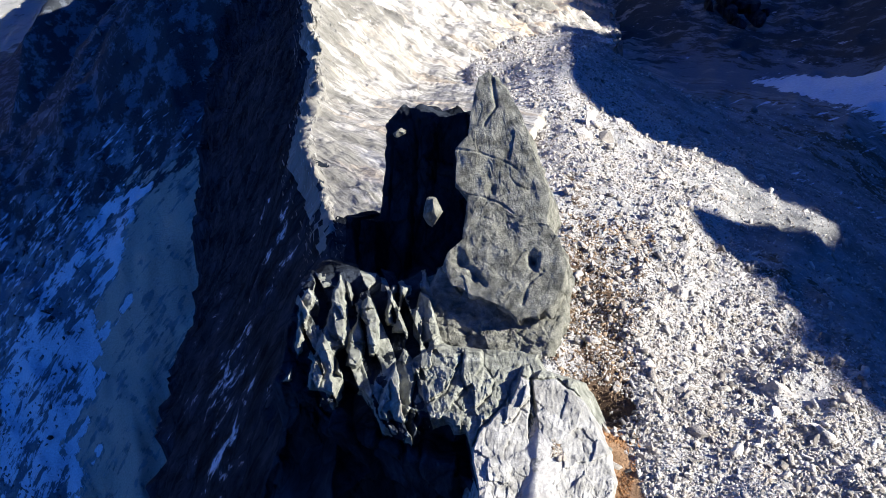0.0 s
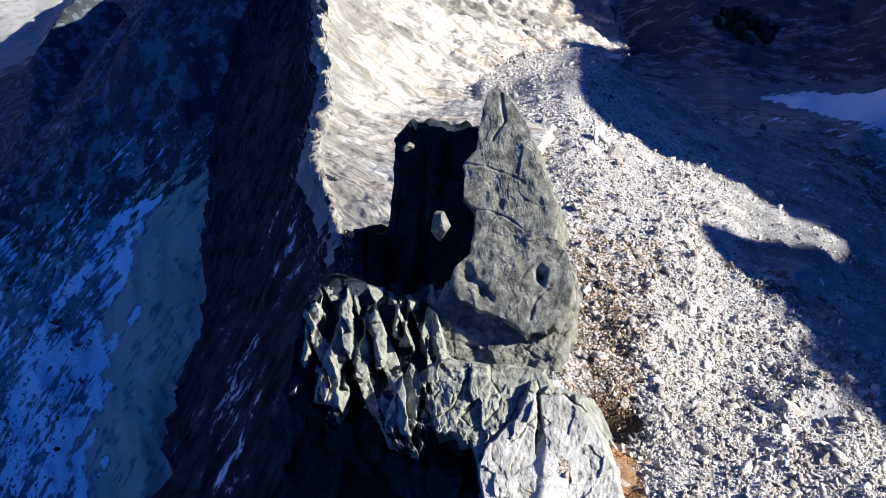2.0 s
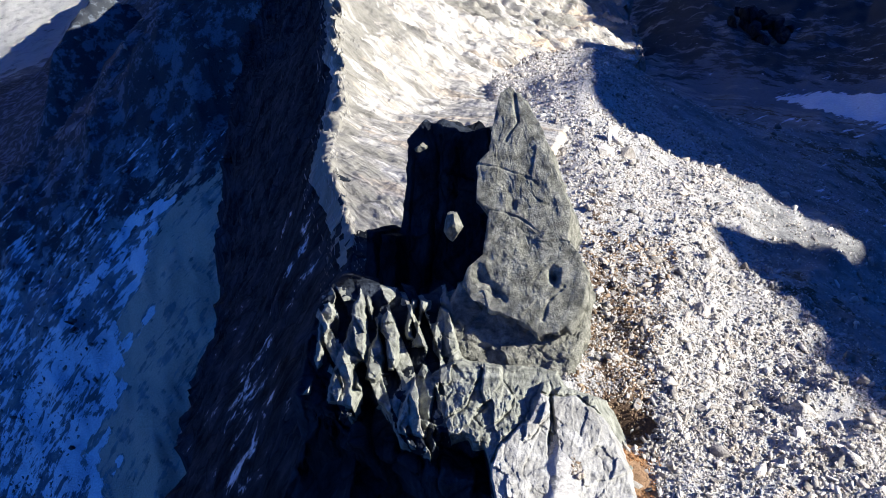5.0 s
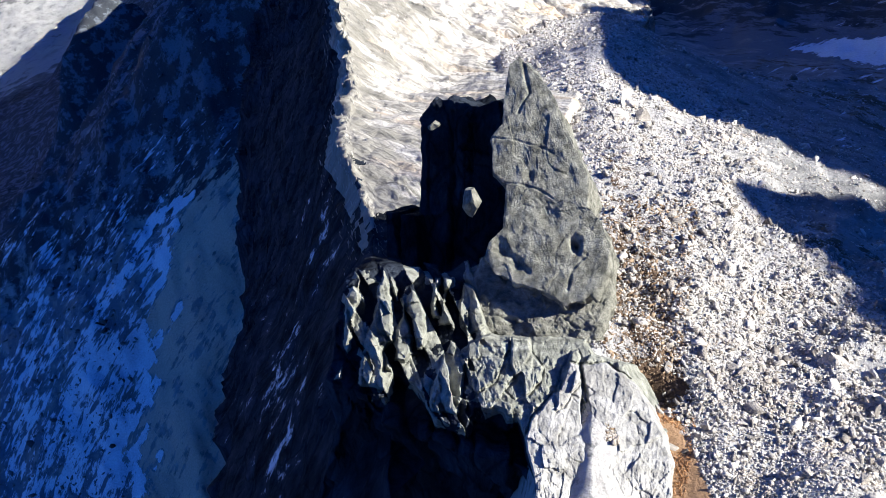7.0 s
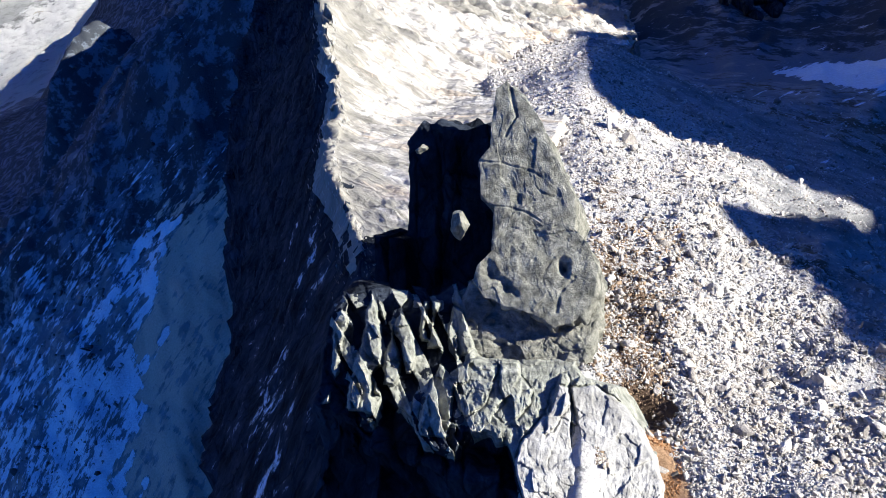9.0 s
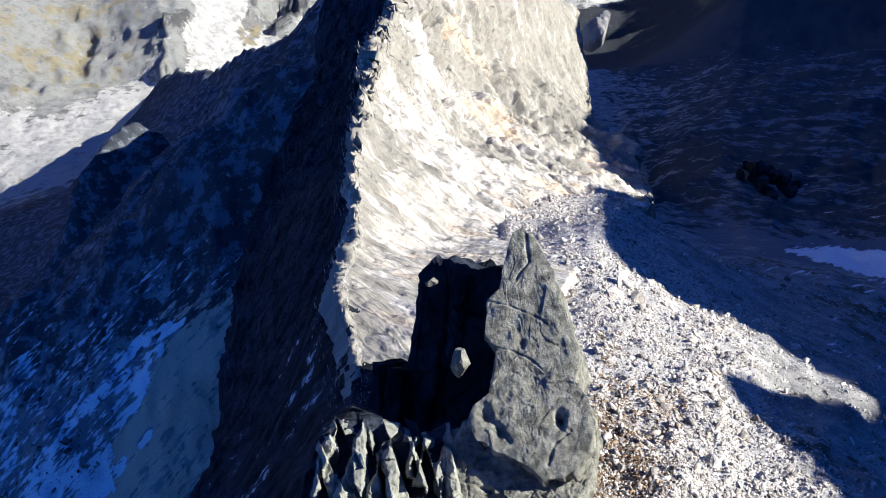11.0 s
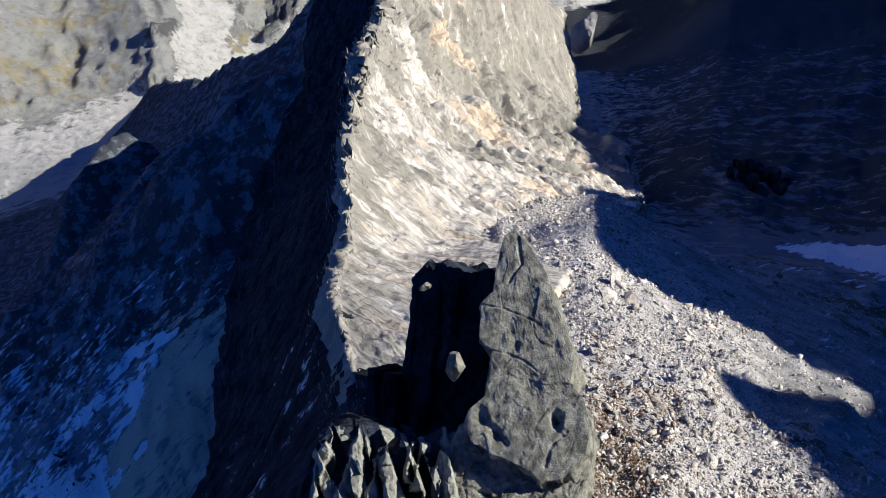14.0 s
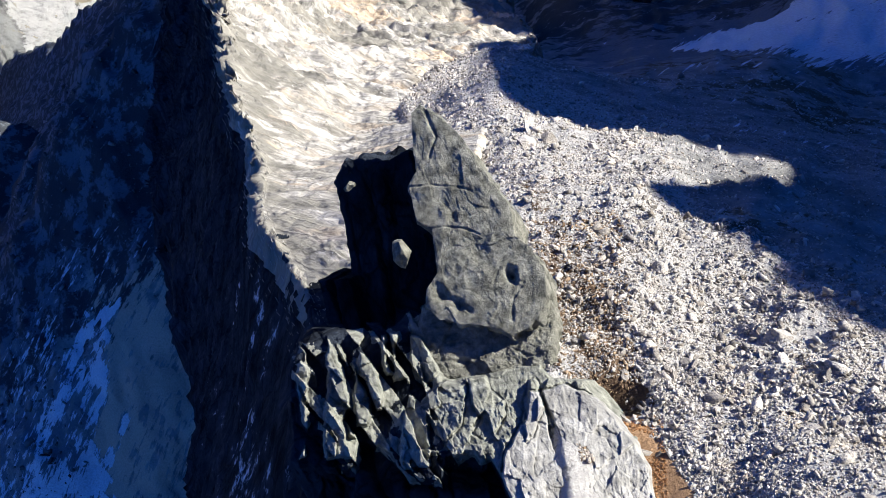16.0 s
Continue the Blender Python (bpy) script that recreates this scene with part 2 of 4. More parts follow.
# ---- ground: one sheet from the standpoint to the far ranges ----
PROFILES = [
    (-180, (0.6, -1.7), (10, -4), (60, -30), (400, -200), (4600, -300)),
    (-70, (0.6, -1.7), (3, -12), (10, -70), (60, -105), (250, -180), (800, -310), (1500, -320), (4600, -100)),
    (-48, (0.6, -1.7), (3, -14), (10, -75), (30, -100), (125, -127), (250, -175), (500, -260), (800, -320), (4600, -320)),
    (-34, (0.6, -1.7), (3, -14), (10, -75), (30, -98), (80, -102), (120, -118), (190, -133), (300, -165), (420, -195), (700, -310), (4600, -320)),
    (-26, (0.6, -1.7), (3, -14), (10, -70), (30, -92), (80, -98), (150, -112), (300, -160), (400, -180), (440, -215), (600, -270), (800, -312), (4600, -320)),
    (-18, (0.6, -1.7), (3, -13), (10, -60), (30, -88), (100, -96), (150, -106), (300, -145), (450, -180), (700, -290), (900, -315), (4600, -325)),
    (-8, (0.6, -1.7), (3, -11), (10, -45), (30, -70), (100, -92), (200, -120), (450, -200), (800, -310), (4600, -325)),
    (-3, (0.6, -1.7), (2, -6), (4.5, -11.5), (8, -16), (14, -17.5), (25, -21), (46, -29), (80, -49), (150, -80), (300, -115), (700, -240), (1100, -312), (4600, -330)),
    (5, (0.6, -1.7), (2, -5), (4.5, -9.9), (6.9, -10.8), (10, -12.1), (17, -13.5), (25, -16.4), (36, -20.6), (46, -24.9), (80, -44.5), (150, -70), (300, -107), (700, -222), (1120, -312), (4600, -330)),
    (12, (0.6, -1.7), (2, -5), (4.5, -9.8), (7.2, -10.3), (10, -11.3), (17, -13.4), (32, -18.4), (46, -24), (70, -38), (150, -68), (300, -105), (700, -215), (1150, -312), (4600, -330)),
    (20, (0.6, -1.7), (2, -5), (4.5, -9.8), (6.5, -10.7), (12, -12), (18, -13.7), (25, -17), (40, -24), (95, -45), (170, -64), (420, -108), (1000, -205), (1900, -330), (3000, -310), (4600, 80)),
    (30, (0.6, -1.7), (2, -5), (4.5, -9.85), (7, -10.7), (14.5, -12.95), (20, -15.6), (27, -19.3), (50, -30.5), (62, -36), (110, -51), (200, -66), (700, -135), (1200, -170), (2500, -120), (4600, 260)),
    (42, (0.6, -1.7), (2, -4.8), (4.5, -9.2), (7, -10.2), (12, -12.2), (24, -18), (50, -31), (80, -34), (130, -35), (300, -40), (1000, -90), (4600, 0)),
    (70, (0.6, -1.7), (3, -5), (7, -8), (24, -16), (50, -22), (90, -20), (200, -20), (1000, -80), (4600, 0)),
    (180, (0.6, -1.7), (10, -4), (60, -30), (400, -200), (4600, -300)),
]
FOOT = [(-2600, 1500), (-800, 1330), (-420, 1330), (-60, 1130), (200, 1130), (395, 1290), (537, 1560), (707, 1870), (1063, 2480), (1500, 4400)]


def base_height(bearing, reach):
    lr = np.log(reach)
    heights = np.stack([np.interp(lr, [math.log(r) for r, _ in prof[1:]], [z for _, z in prof[1:]]) for prof in PROFILES])
    bs = np.array([p[0] for p in PROFILES], float)
    i = np.clip(np.searchsorted(bs, bearing) - 1, 0, len(bs) - 2)
    f = (bearing - bs[i]) / (bs[i + 1] - bs[i])
    f = f * f * (3 - 2 * f) * 0.5 + f * 0.5
    cols = np.arange(heights.shape[1])
    take = lambda k: np.take_along_axis(heights, k[None], 0)[0] if k.ndim == heights.ndim - 1 else heights[k, cols]
    return take(i) * (1 - f) + take(i + 1) * f


def foot_distance(x, y):
    """Signed distance beyond the foot of the far range, and the way along it."""
    best, along, side = np.full(x.shape, 1e9), np.zeros(x.shape), np.zeros(x.shape)
    run = 0.0
    for (ax, ay), (bx, by) in zip(FOOT, FOOT[1:]):
        ln = math.hypot(bx - ax, by - ay)
        ux, uy = (bx - ax) / ln, (by - ay) / ln
        t = np.clip((x - ax) * ux + (y - ay) * uy, 0, ln)
        d = np.hypot(x - ax - t * ux, y - ay - t * uy)
        near = d < best
        s = (x - ax) * -uy + (y - ay) * ux
        best, along, side = np.where(near, d, best), np.where(near, run + t, along), np.where(near, np.sign(s), side)
        run += ln
    return best * side, along


HILLS = [  # crest lines of the lower hills before the far range
    [(-31, -14.5, 1000), (-27.5, -11.8, 1120), (-24, -10.6, 1180), (-21.3, -8.7, 1230), (-19.8, -11.5, 1100), (-18.9, -15.0, 980), (-18.6, -18.5, 900)],
    [(-21.3, -8.7, 1230), (-18.5, -8.6, 1380), (-16.7, -7.4, 1500), (-13, -10.2, 1330), (-8, -14.5, 1120)],
    [(-30, -5.5, 1750), (-25, -3.0, 1850), (-20, -2.5, 1850), (-15.6, -4.5, 1750), (-15.0, -6.5, 1620)],
]
SPURS = [  # crest lines, and the fall to both sides: the spur beyond the ridge, and a crag with a rim on the shaded slope
    (0.80, [(-2.5, -11.6, 122), (-7.4, -13.8, 165), (-11.5, -17.1, 215), (-16, -18.3, 330), (-17.8, -19, 420), (-19.5, -18.9, 540), (-21.9, -20.3, 740)]),
    (1.5, [(-27.4, -26.0, 211), (-26.4, -24.0, 214), (-24.3, -22.7, 219), (-22.4, -22.0, 222), (-20.5, -22.5, 220)]),
]
KNOLLS = [(26.2, -9.6, 700, 42.0, 26.0)]


def ground_height(x, y):
    x, y = np.asarray(x, float), np.asarray(y, float)
    reach = np.maximum(np.hypot(x, y), 0.01)
    bearing = np.degrees(np.arctan2(x, y))
    z = base_height(bearing, np.maximum(reach, 0.6))
    d, rib = np.full(x.shape, -500.0), np.zeros(x.shape)
    far_ = np.where(reach > 600)[0]
    if len(far_):
        fx, fy = x[far_], y[far_]
        fd, fs = foot_distance(fx, fy)
        beyond = np.maximum(fd, 0)
        frib = fbm(np.stack([(fs + 0.9 * beyond) / 300, beyond / 1000, 0 * fs + 3.1], -1), 4, ridged=True)
        fine = fbm(np.stack([(fs + 0.9 * beyond) / 55, beyond / 110, 0 * fs + 1.7], -1), 4, ridged=True)
        fz = z[far_] + 0.60 * beyond + smooth_step(20, 350, beyond) * frib * 26 + smooth_step(0, 90, beyond) * fine * 6
        rugged = fbm(np.stack([fx / 90, fy / 90, 0 * fx], -1), 5, ridged=True) * 26
        for line in HILLS:
            pts = curve_through([spot(*p) for p in line], 4 * len(line))
            best, crest_z = np.full(fx.shape, 1e12), np.zeros(fx.shape)
            for a, b in zip(pts, pts[1:]):
                way = (b - a)[:2]
                q = np.clip(((fx - a[0]) * way[0] + (fy - a[1]) * way[1]) / (way @ way), 0, 1)
                dd = (fx - a[0] - q * way[0]) ** 2 + (fy - a[1] - q * way[1]) ** 2
                near = dd < best
                best, crest_z = np.where(near, dd, best), np.where(near, a[2] + q * (b[2] - a[2]), crest_z)
            away = np.sqrt(best)
            fz = np.maximum(fz, crest_z - 0.60 * away + smooth_step(0, 120, away) * rugged)
        z[far_], d[far_], rib[far_] = fz, fd, frib
    mid = np.where((reach > 60) & (reach < 1000) & (bearing < 5) & (bearing > -60))[0]
    if len(mid):
        mx, my, mz = x[mid], y[mid], z[mid]
        shake = fbm(np.stack([mx / 16, my / 16, 0 * mx + 9.1], -1), 4, ridged=True)
        for fall, line in SPURS:
            pts = curve_through([spot(*p) for p in line], 4 * len(line))
            best, crest_z = np.full(mx.shape, 1e12), np.zeros(mx.shape)
            for a, b in zip(pts, pts[1:]):
                way = (b - a)[:2]
                q = np.clip(((mx - a[0]) * way[0] + (my - a[1]) * way[1]) / (way @ way), 0, 1)
                dd = (mx - a[0] - q * way[0]) ** 2 + (my - a[1] - q * way[1]) ** 2
                near = dd < best
                best, crest_z = np.where(near, dd, best), np.where(near, a[2] + q * (b[2] - a[2]), crest_z)
            mz = np.maximum(mz, crest_z - fall * np.sqrt(best) + shake * 3.0)
        z[mid] = mz
    for b, dip, r, wide, high in KNOLLS:
        kx, ky, kz = spot(b, dip, r)
        away = np.hypot((x - kx), (y - ky) * 1.3) / wide
        on = np.where(away < 1.9)[0]
        z[on] = np.maximum(z[on], kz - high * away[on] ** 2 + fbm(np.stack([x[on], y[on], 0 * x[on]], -1) / wide * 2, 4) * high * 0.3)
    rough = fbm(np.stack([x / reach ** 0.75, y / reach ** 0.75, z / reach ** 0.75], -1), 5)
    z = z + rough * np.minimum(0.09 * reach ** 0.85, 9) * smooth_step(2, 7, reach)
    stony = np.where((reach > 6) & (reach < 45) & (bearing > 8) & (bearing < 55))[0]
    if len(stony):
        lumps = fbm(np.stack([x[stony] / 0.75, y[stony] / 0.75, 0 * x[stony] + 2.9], -1), 4)
        z[stony] += (np.maximum(lumps, 0) * 0.42 - np.abs(lumps) * 0.10) * smooth_step(6, 9, reach[stony]) * np.clip(reach[stony] / 12, 0.6, 1.1) * (0.25 + 0.75 * smooth_step(32, 18, reach[stony]))
    hx, hy, _ = spot(17.3, -52.0, 8.7)
    z = z - 0.6 * np.exp(-(((x - hx) / 0.55) ** 2 + ((y - hy) / 0.45) ** 2))
    craggy = np.where((reach > 45) & (reach < 600) & (bearing > -60) & (bearing < 45))[0]
    if len(craggy):
        cx, cy = x[craggy], y[craggy]
        z[craggy] += fbm(np.stack([(cx - cy) / 7, (cx + cy) / 11, 0 * cx + 4.4], -1), 4, ridged=True) * 1.1 * smooth_step(45, 90, reach[craggy]) * np.where(bearing[craggy] < 0, smooth_step(-46, -62, cx), 0.8)
    return z, d, rib, bearing, reach


az = np.radians(np.concatenate([np.linspace(-180, -50, 40)[:-1], np.linspace(-50, 50, 580), np.linspace(50, 180, 40)[1:]]))
rr = np.exp(np.concatenate([[math.log(0.01)], np.linspace(math.log(0.6), math.log(5), 12)[:-1], np.linspace(math.log(5), math.log(60), 230)[:-1], np.linspace(math.log(60), math.log(700), 190)[:-1], np.linspace(math.log(700), math.log(2600), 330)[:-1], np.linspace(math.log(2600), math.log(4600), 30)]))
A, Rr = np.meshgrid(az, rr, indexing="ij")
gx, gy = Rr * np.sin(A), Rr * np.cos(A)
gz, gd, grib, gb, gr = ground_height(gx.ravel(), gy.ravel())
gz, gd, grib, gb, gr = (a.reshape(A.shape) for a in (gz, gd, grib, gb, gr))
# rock, turf and scree of the far slopes, by bearing and dip
CRAGS = [
    [(-27.5, -4.9), (-24.3, -3.9), (-21.6, -2.9), (-15.9, -3.1), (-15.8, -5.5), (-15.0, -6.9), (-20.1, -6.7), (-24.4, -7.9), (-26.0, -6.6)],
    [(-14.5, -3.4), (-9.9, -4.5), (-7.1, -7.1), (-5.0, -9.2), (-8.6, -7.8), (-14.4, -6.2)],
    [(3.2, -3.2), (11.7, -3.1), (12.6, -5.2), (6.8, -7.1), (3.3, -5.0)],
    [(5.7, -9.4), (8.3, -8.4), (12.1, -7.9), (15.9, -9.6), (16.7, -11.6), (9.8, -12.9), (7.0, -11.8)],
    [(12.8, -3.1), (19.7, -3.0), (23.1, -7.3), (20.7, -7.9), (17.2, -8.6), (14.9, -6.9)],
    [(-13.8, -11.8), (-10.5, -13.4), (-7.4, -14.3), (-9.9, -16.1), (-11.5, -17.2), (-13.3, -15.2)],
    [(-18.0, -13.6), (-17.2, -14.6), (-18.0, -18.0), (-20.5, -20.0), (-19.6, -17.0)],
]
HILL_TURF = [[(-27.1, -11.5), (-23.8, -11.1), (-21.4, -8.8), (-19.0, -11.8), (-17.8, -14.1), (-18.7, -15.9), (-21.3, -18.6), (-26.9, -20.0), (-30.6, -18.3), (-29.8, -14.0)]]
TURF = [
    [(-15.1, -9.1), (-12.3, -11.3), (-9.6, -11.9), (-8.9, -13.1), (-12.0, -12.6), (-11.6, -14.9), (-12.3, -16.6), (-15.2, -17.9), (-12.5, -14.8), (-14.1, -11.0)],
    [(-1.7, -5.7), (2.9, -6.8), (6.8, -9.4), (4.5, -9.0), (0.6, -7.2)],
    [(6.1, -10.5), (10.0, -10.8), (10.9, -12.1), (8.5, -12.2), (5.8, -11.5)],
    [(8.5, -5.3), (12.3, -6.3), (13.9, -7.7), (10.5, -7.1)],
]


def cover(outlines, ragged, soft):
    """1 inside any of the outlines, falling off over a ragged border."""
    dips = np.degrees(np.arctan2(gz, gr))
    shift = fbm(np.stack([gb / 1.6, dips / 1.1, 0 * gb + 6.6], -1), 4) * ragged
    total = np.zeros(gb.shape)
    for out in outlines:
        inside, best = np.zeros(gb.shape, bool), np.full(gb.shape, 99.0)
        for (ab, ad), (bb, bd) in zip(out, out[1:] + out[:1]):
            inside ^= ((ad > dips) != (bd > dips)) & (gb < ab + (dips - ad) * (bb - ab) / (bd - ad if bd != ad else 1e-6))
            q = np.clip(((gb - ab) * (bb - ab) + (dips - ad) * (bd - ad)) / ((bb - ab) ** 2 + (bd - ad) ** 2), 0, 1)
            best = np.minimum(best, np.hypot(gb - ab - q * (bb - ab), dips - ad - q * (bd - ad)))
        total = np.maximum(total, smooth_step(-soft, soft, np.where(inside, best, -best) + shift))
    return total * smooth_step(520, 700, gr)


crags, turf, hill_turf = cover(CRAGS, 1.3, 0.7), cover(TURF, 1.2, 0.8), cover(HILL_TURF, 0.8, 0.7)
ribs = np.zeros(gz.shape)
where = np.where(crags > 0.02)
_, way_along = foot_distance(gx[where], gy[where])
uphill = gz[where] / 0.6
ribs[where] = fbm(np.stack([(way_along + 0.5 * uphill) / 42, uphill / 210, 0 * uphill + 2.7], -1), 3, ridged=True) * 15 * crags[where] + fbm(np.stack([(way_along + 0.5 * uphill) / 13, uphill / 55, 0 * uphill + 5.7], -1), 4, ridged=True) * 7 * crags[where]
gz = gz + ribs
broken = np.where((gr > 650) & (gb > -48) & (gb < 26))
gz[broken] += fbm(np.stack([gx[broken] / 26, gy[broken] / 26, gz[broken] / 26], -1), 4, ridged=True) * 3.2
gm = grid_mesh("ground", np.stack([gx, gy, gz], -1), flip=True)
slope = 1 - np.abs(grid_normals(np.stack([gx, gy, gz], -1))[..., 2])
far = smooth_step(520, 700, gr) * smooth_step(-60, -48, gb) * smooth_step(40, 30, gb)
mask(gm, "distance", smooth_step(300, 800, gr))
ground_dip = np.degrees(np.arctan2(gz, gr))
# ledges and turf start at the cast shadow's edge, darkening the shaded side's colour
past_shadow_edge = gb - np.interp(ground_dip, (-47, -44.2, -41.4, -39.2, -34.4, -31.6, -28.7, -26), (43.5, 35.5, 29.7, 25.2, 21.7, 15, 12, 11))
ledgy = smooth_step(0, 4, past_shadow_edge + fbm(np.stack([gx / 1.5, gy / 1.5, 0 * gx], -1), 3) * 3) * smooth_step(5, 8, gr) * smooth_step(70, 45, gr) * (gb > 5)
mask(gm, "scree", smooth_step(-2, 1, gb) * smooth_step(75, 40, gr) * (0.75 - 0.5 * ledgy))
# the sunlit strip between two shadows keeps its light colour, free of dark turf
sunlit_tongue = np.abs(ground_dip + 33.4 + (gb - 20.4) * 0.27)
mask(gm, "turf", smooth_step(2.2, 3.6, sunlit_tongue) * ledgy * (0.42 + fbm(np.stack([gx / 2.5, gy / 2.5, 0 * gx + 3.0], -1), 4) * 0.9))
rx, ry, _ = spot(20.5, -55.5, 7.6)
r2x, r2y, _ = spot(23.6, -58.2, 6.6)
r1x, r1y, _ = spot(19.2, -54.0, 8.25)
rust_way = np.clip(((gx - r1x) * (r2x - r1x) + (gy - r1y) * (r2y - r1y)) / ((r2x - r1x) ** 2 + (r2y - r1y) ** 2), 0, 1)
mask(gm, "rust", 1.1 * np.exp(-((gx - r1x - rust_way * (r2x - r1x)) ** 2 + (gy - r1y - rust_way * (r2y - r1y)) ** 2) / 0.13))
hx_, hy_, _ = spot(18.0, -52.5, 8.75)
qx, qy, _ = spot(14.5, -43, 11.6)
brown_way = np.abs(gb - np.interp(ground_dip, (-52, -48.5, -44, -39.4, -34), (20.3, 18.3, 16.8, 14.2, 12.0))) / 2.4
mask(gm, "earth", 0.5 * np.exp(-brown_way ** 2) * smooth_step(-33, -37, ground_dip) * smooth_step(-56, -52, ground_dip) + 0.8 * np.exp(-(((gx - qx) * 1.1) ** 2 + ((gy - qy) * 0.4) ** 2) / 0.8) + 1.0 * np.exp(-((gx - hx_) ** 2 + ((gy - hy_) * 1.2) ** 2) / 0.4))
streak = fbm(np.stack([(gx - gy) / 5.0, (gx + gy) / 22.0, 0 * gx + 0.5], -1), 5)
patch = fbm(np.stack([gx / 45, gy / 45, 0 * gx + 5.5], -1), 3)
left = (gb < -8) * smooth_step(40, 60, gr) * smooth_step(420, 300, gr)
dip_ = np.degrees(np.arctan2(gz, gr))
fan_b = np.interp(dip_, (-60, -52, -45, -35, -30), (-41, -36.5, -29.5, -20, -17))
run_off = fbm(np.stack([(gb * 0.40 - dip_ * 0.8) / 1.3, (gb * 0.6 + dip_ * 0.3) / 6.0, 0 * gb + 1.5], -1), 5)
fan = smooth_step(-3.4, -2.2, gb - fan_b + run_off * 7) * left * smooth_step(-31, -35, dip_)
verge = np.exp(-((gb - fan_b + run_off * 7 + 3.6) / 1.3) ** 2)
fine_run = fbm(np.stack([(gb * 0.42 - dip_ * 0.8) / 0.35, (gb * 0.6 + dip_ * 0.45) / 6.0, 0 * gb + 4.5], -1), 4)
gm.attributes.new("run", "FLOAT_VECTOR", "POINT").data.foreach_set("vector", np.ascontiguousarray(np.stack([(gb * 0.45 - dip_ * 0.9) / 0.5, (gb * 0.7 + dip_ * 0.35) / 2.0, np.log(gr)], -1), np.float32).ravel())
mask(gm, "fan", fan * (0.80 - 0.9 * fine_run))
mask(gm, "crag", far * (crags * 0.85 + 0.12 + patch * 0.3) + 0.65 * hill_turf)
gully_along, gully_up = np.zeros(gz.shape), np.zeros(gz.shape)
gully_along[where], gully_up[where] = way_along + 0.5 * uphill, uphill
gm.attributes.new("ribway", "FLOAT_VECTOR", "POINT").data.foreach_set("vector", np.ascontiguousarray(np.stack([gully_along / 26, gully_up / 80, 0 * gz], -1), np.float32).ravel())
mask(gm, "gully", far * (smooth_step(0.2, 0.9, crags) * 0.55))
mask(gm, "grass", far * (0.05 + turf * 0.6 + hill_turf * 0.12 + fbm(np.stack([gx / 260, gy / 260, 0 * gx + 2.2], -1), 3) * 0.5))
floor_ = smooth_step(30, -60, gd) * smooth_step(6, 11, gb)
mask(gm, "pale", far * (1 - floor_) * (0.85 - crags * 0.95 - turf * 0.6 - hill_turf * 0.5 + fbm(np.stack([gx / 160, gy / 160, 0 * gx + 8.2], -1), 4) * 0.4))
px, py, _ = spot(35, -30, 63)
# blue-grey tone for the left slope's and basin's shade, put into the colour
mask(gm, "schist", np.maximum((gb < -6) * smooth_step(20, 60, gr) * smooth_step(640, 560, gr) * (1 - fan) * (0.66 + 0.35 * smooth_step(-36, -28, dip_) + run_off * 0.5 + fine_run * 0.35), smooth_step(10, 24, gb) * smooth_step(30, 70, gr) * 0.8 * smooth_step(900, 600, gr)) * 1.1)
knoll_at = spot(26.2, -9.6, 700)
knoll_top = np.exp(-((gx - knoll_at[0]) ** 2 + (gy - knoll_at[1]) ** 2) / 48 ** 2)
# near-black tone for deep shade; at the far left it cuts bounced light
mask(gm, "shade_tone", -2.0 * knoll_top + (gb < -6) * smooth_step(20, 60, gr) * smooth_step(640, 560, gr) * 0.62 * smooth_step(-41, -33, dip_) + 1.1 * smooth_step(-46, -58, gb) * smooth_step(20, 60, gr) + 1.1 * floor_ * smooth_step(250, 450, gr) + 1.1 * smooth_step(18.5, 27, gb) * smooth_step(500, 900, gr) * smooth_step(4600, 3600, gr) + smooth_step(7, 16, gb) * smooth_step(45, 85, gr) * smooth_step(1300, 900, gr) * (0.70 + 0.5 * fbm(np.stack([gx / 14, gy / 6, 0 * gx + 4.1], -1), 4)))
level = fbm(np.stack([gx / 12, gy / 5, 0 * gx + 7.7], -1), 5)
basin = smooth_step(14, 20, gb) * smooth_step(26, 34, gr) * smooth_step(140, 90, gr)
mask(gm, "snow", basin * (0.12 + level * 0.55) + left * smooth_step(-26, -38, dip_) * (0.41 + 0.12 * smooth_step(-38, -46, dip_) + run_off * 0.45 + fine_run * 0.5 + patch * 0.25 + verge * 0.6) * (1 - fan) + 0.9 * smooth_step(1.25, 0.75, np.hypot((gx - px) / 9.5, (gy - py) / 9.5) + streak * 0.12))
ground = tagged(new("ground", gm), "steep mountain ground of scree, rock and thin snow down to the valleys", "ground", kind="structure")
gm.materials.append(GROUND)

# ---- the long rock ridge below the summit ----
CREST = [(-14, -58, 8), (-9, -47.5, 11), (-8.2, -41.2, 15), (-8.5, -37.5, 18.5), (-9.1, -33.8, 23), (-7.6, -30.6, 28), (-7.0, -25.3, 36), (-6.1, -21.8, 46), (-5.1, -18.3, 58), (-3.4, -15.2, 76), (-3.3, -10.6, 115)]
RIGHT = [(0, -54, 9), (2, -46, 13), (6.8, -37.6, 18), (10.3, -33.1, 25), (12, -29.7, 36), (13.5, -28.3, 46), (16.0, -27.3, 61), (14.5, -24.6, 90), (11.5, -22.5, 112), (10.2, -19.5, 128), (8.9, -15.8, 150)]
LIP = [(-40, -60, 14), (-30.3, -52.2, 19), (-27.6, -49.0, 23), (-25.2, -45.9, 28), (-21.6, -43.2, 34), (-19, -37.3, 46), (-16.5, -31.2, 63), (-14.1, -27.2, 80), (-12, -23.2, 98), (-9.5, -18.5, 112), (-6.5, -13.2, 124)]
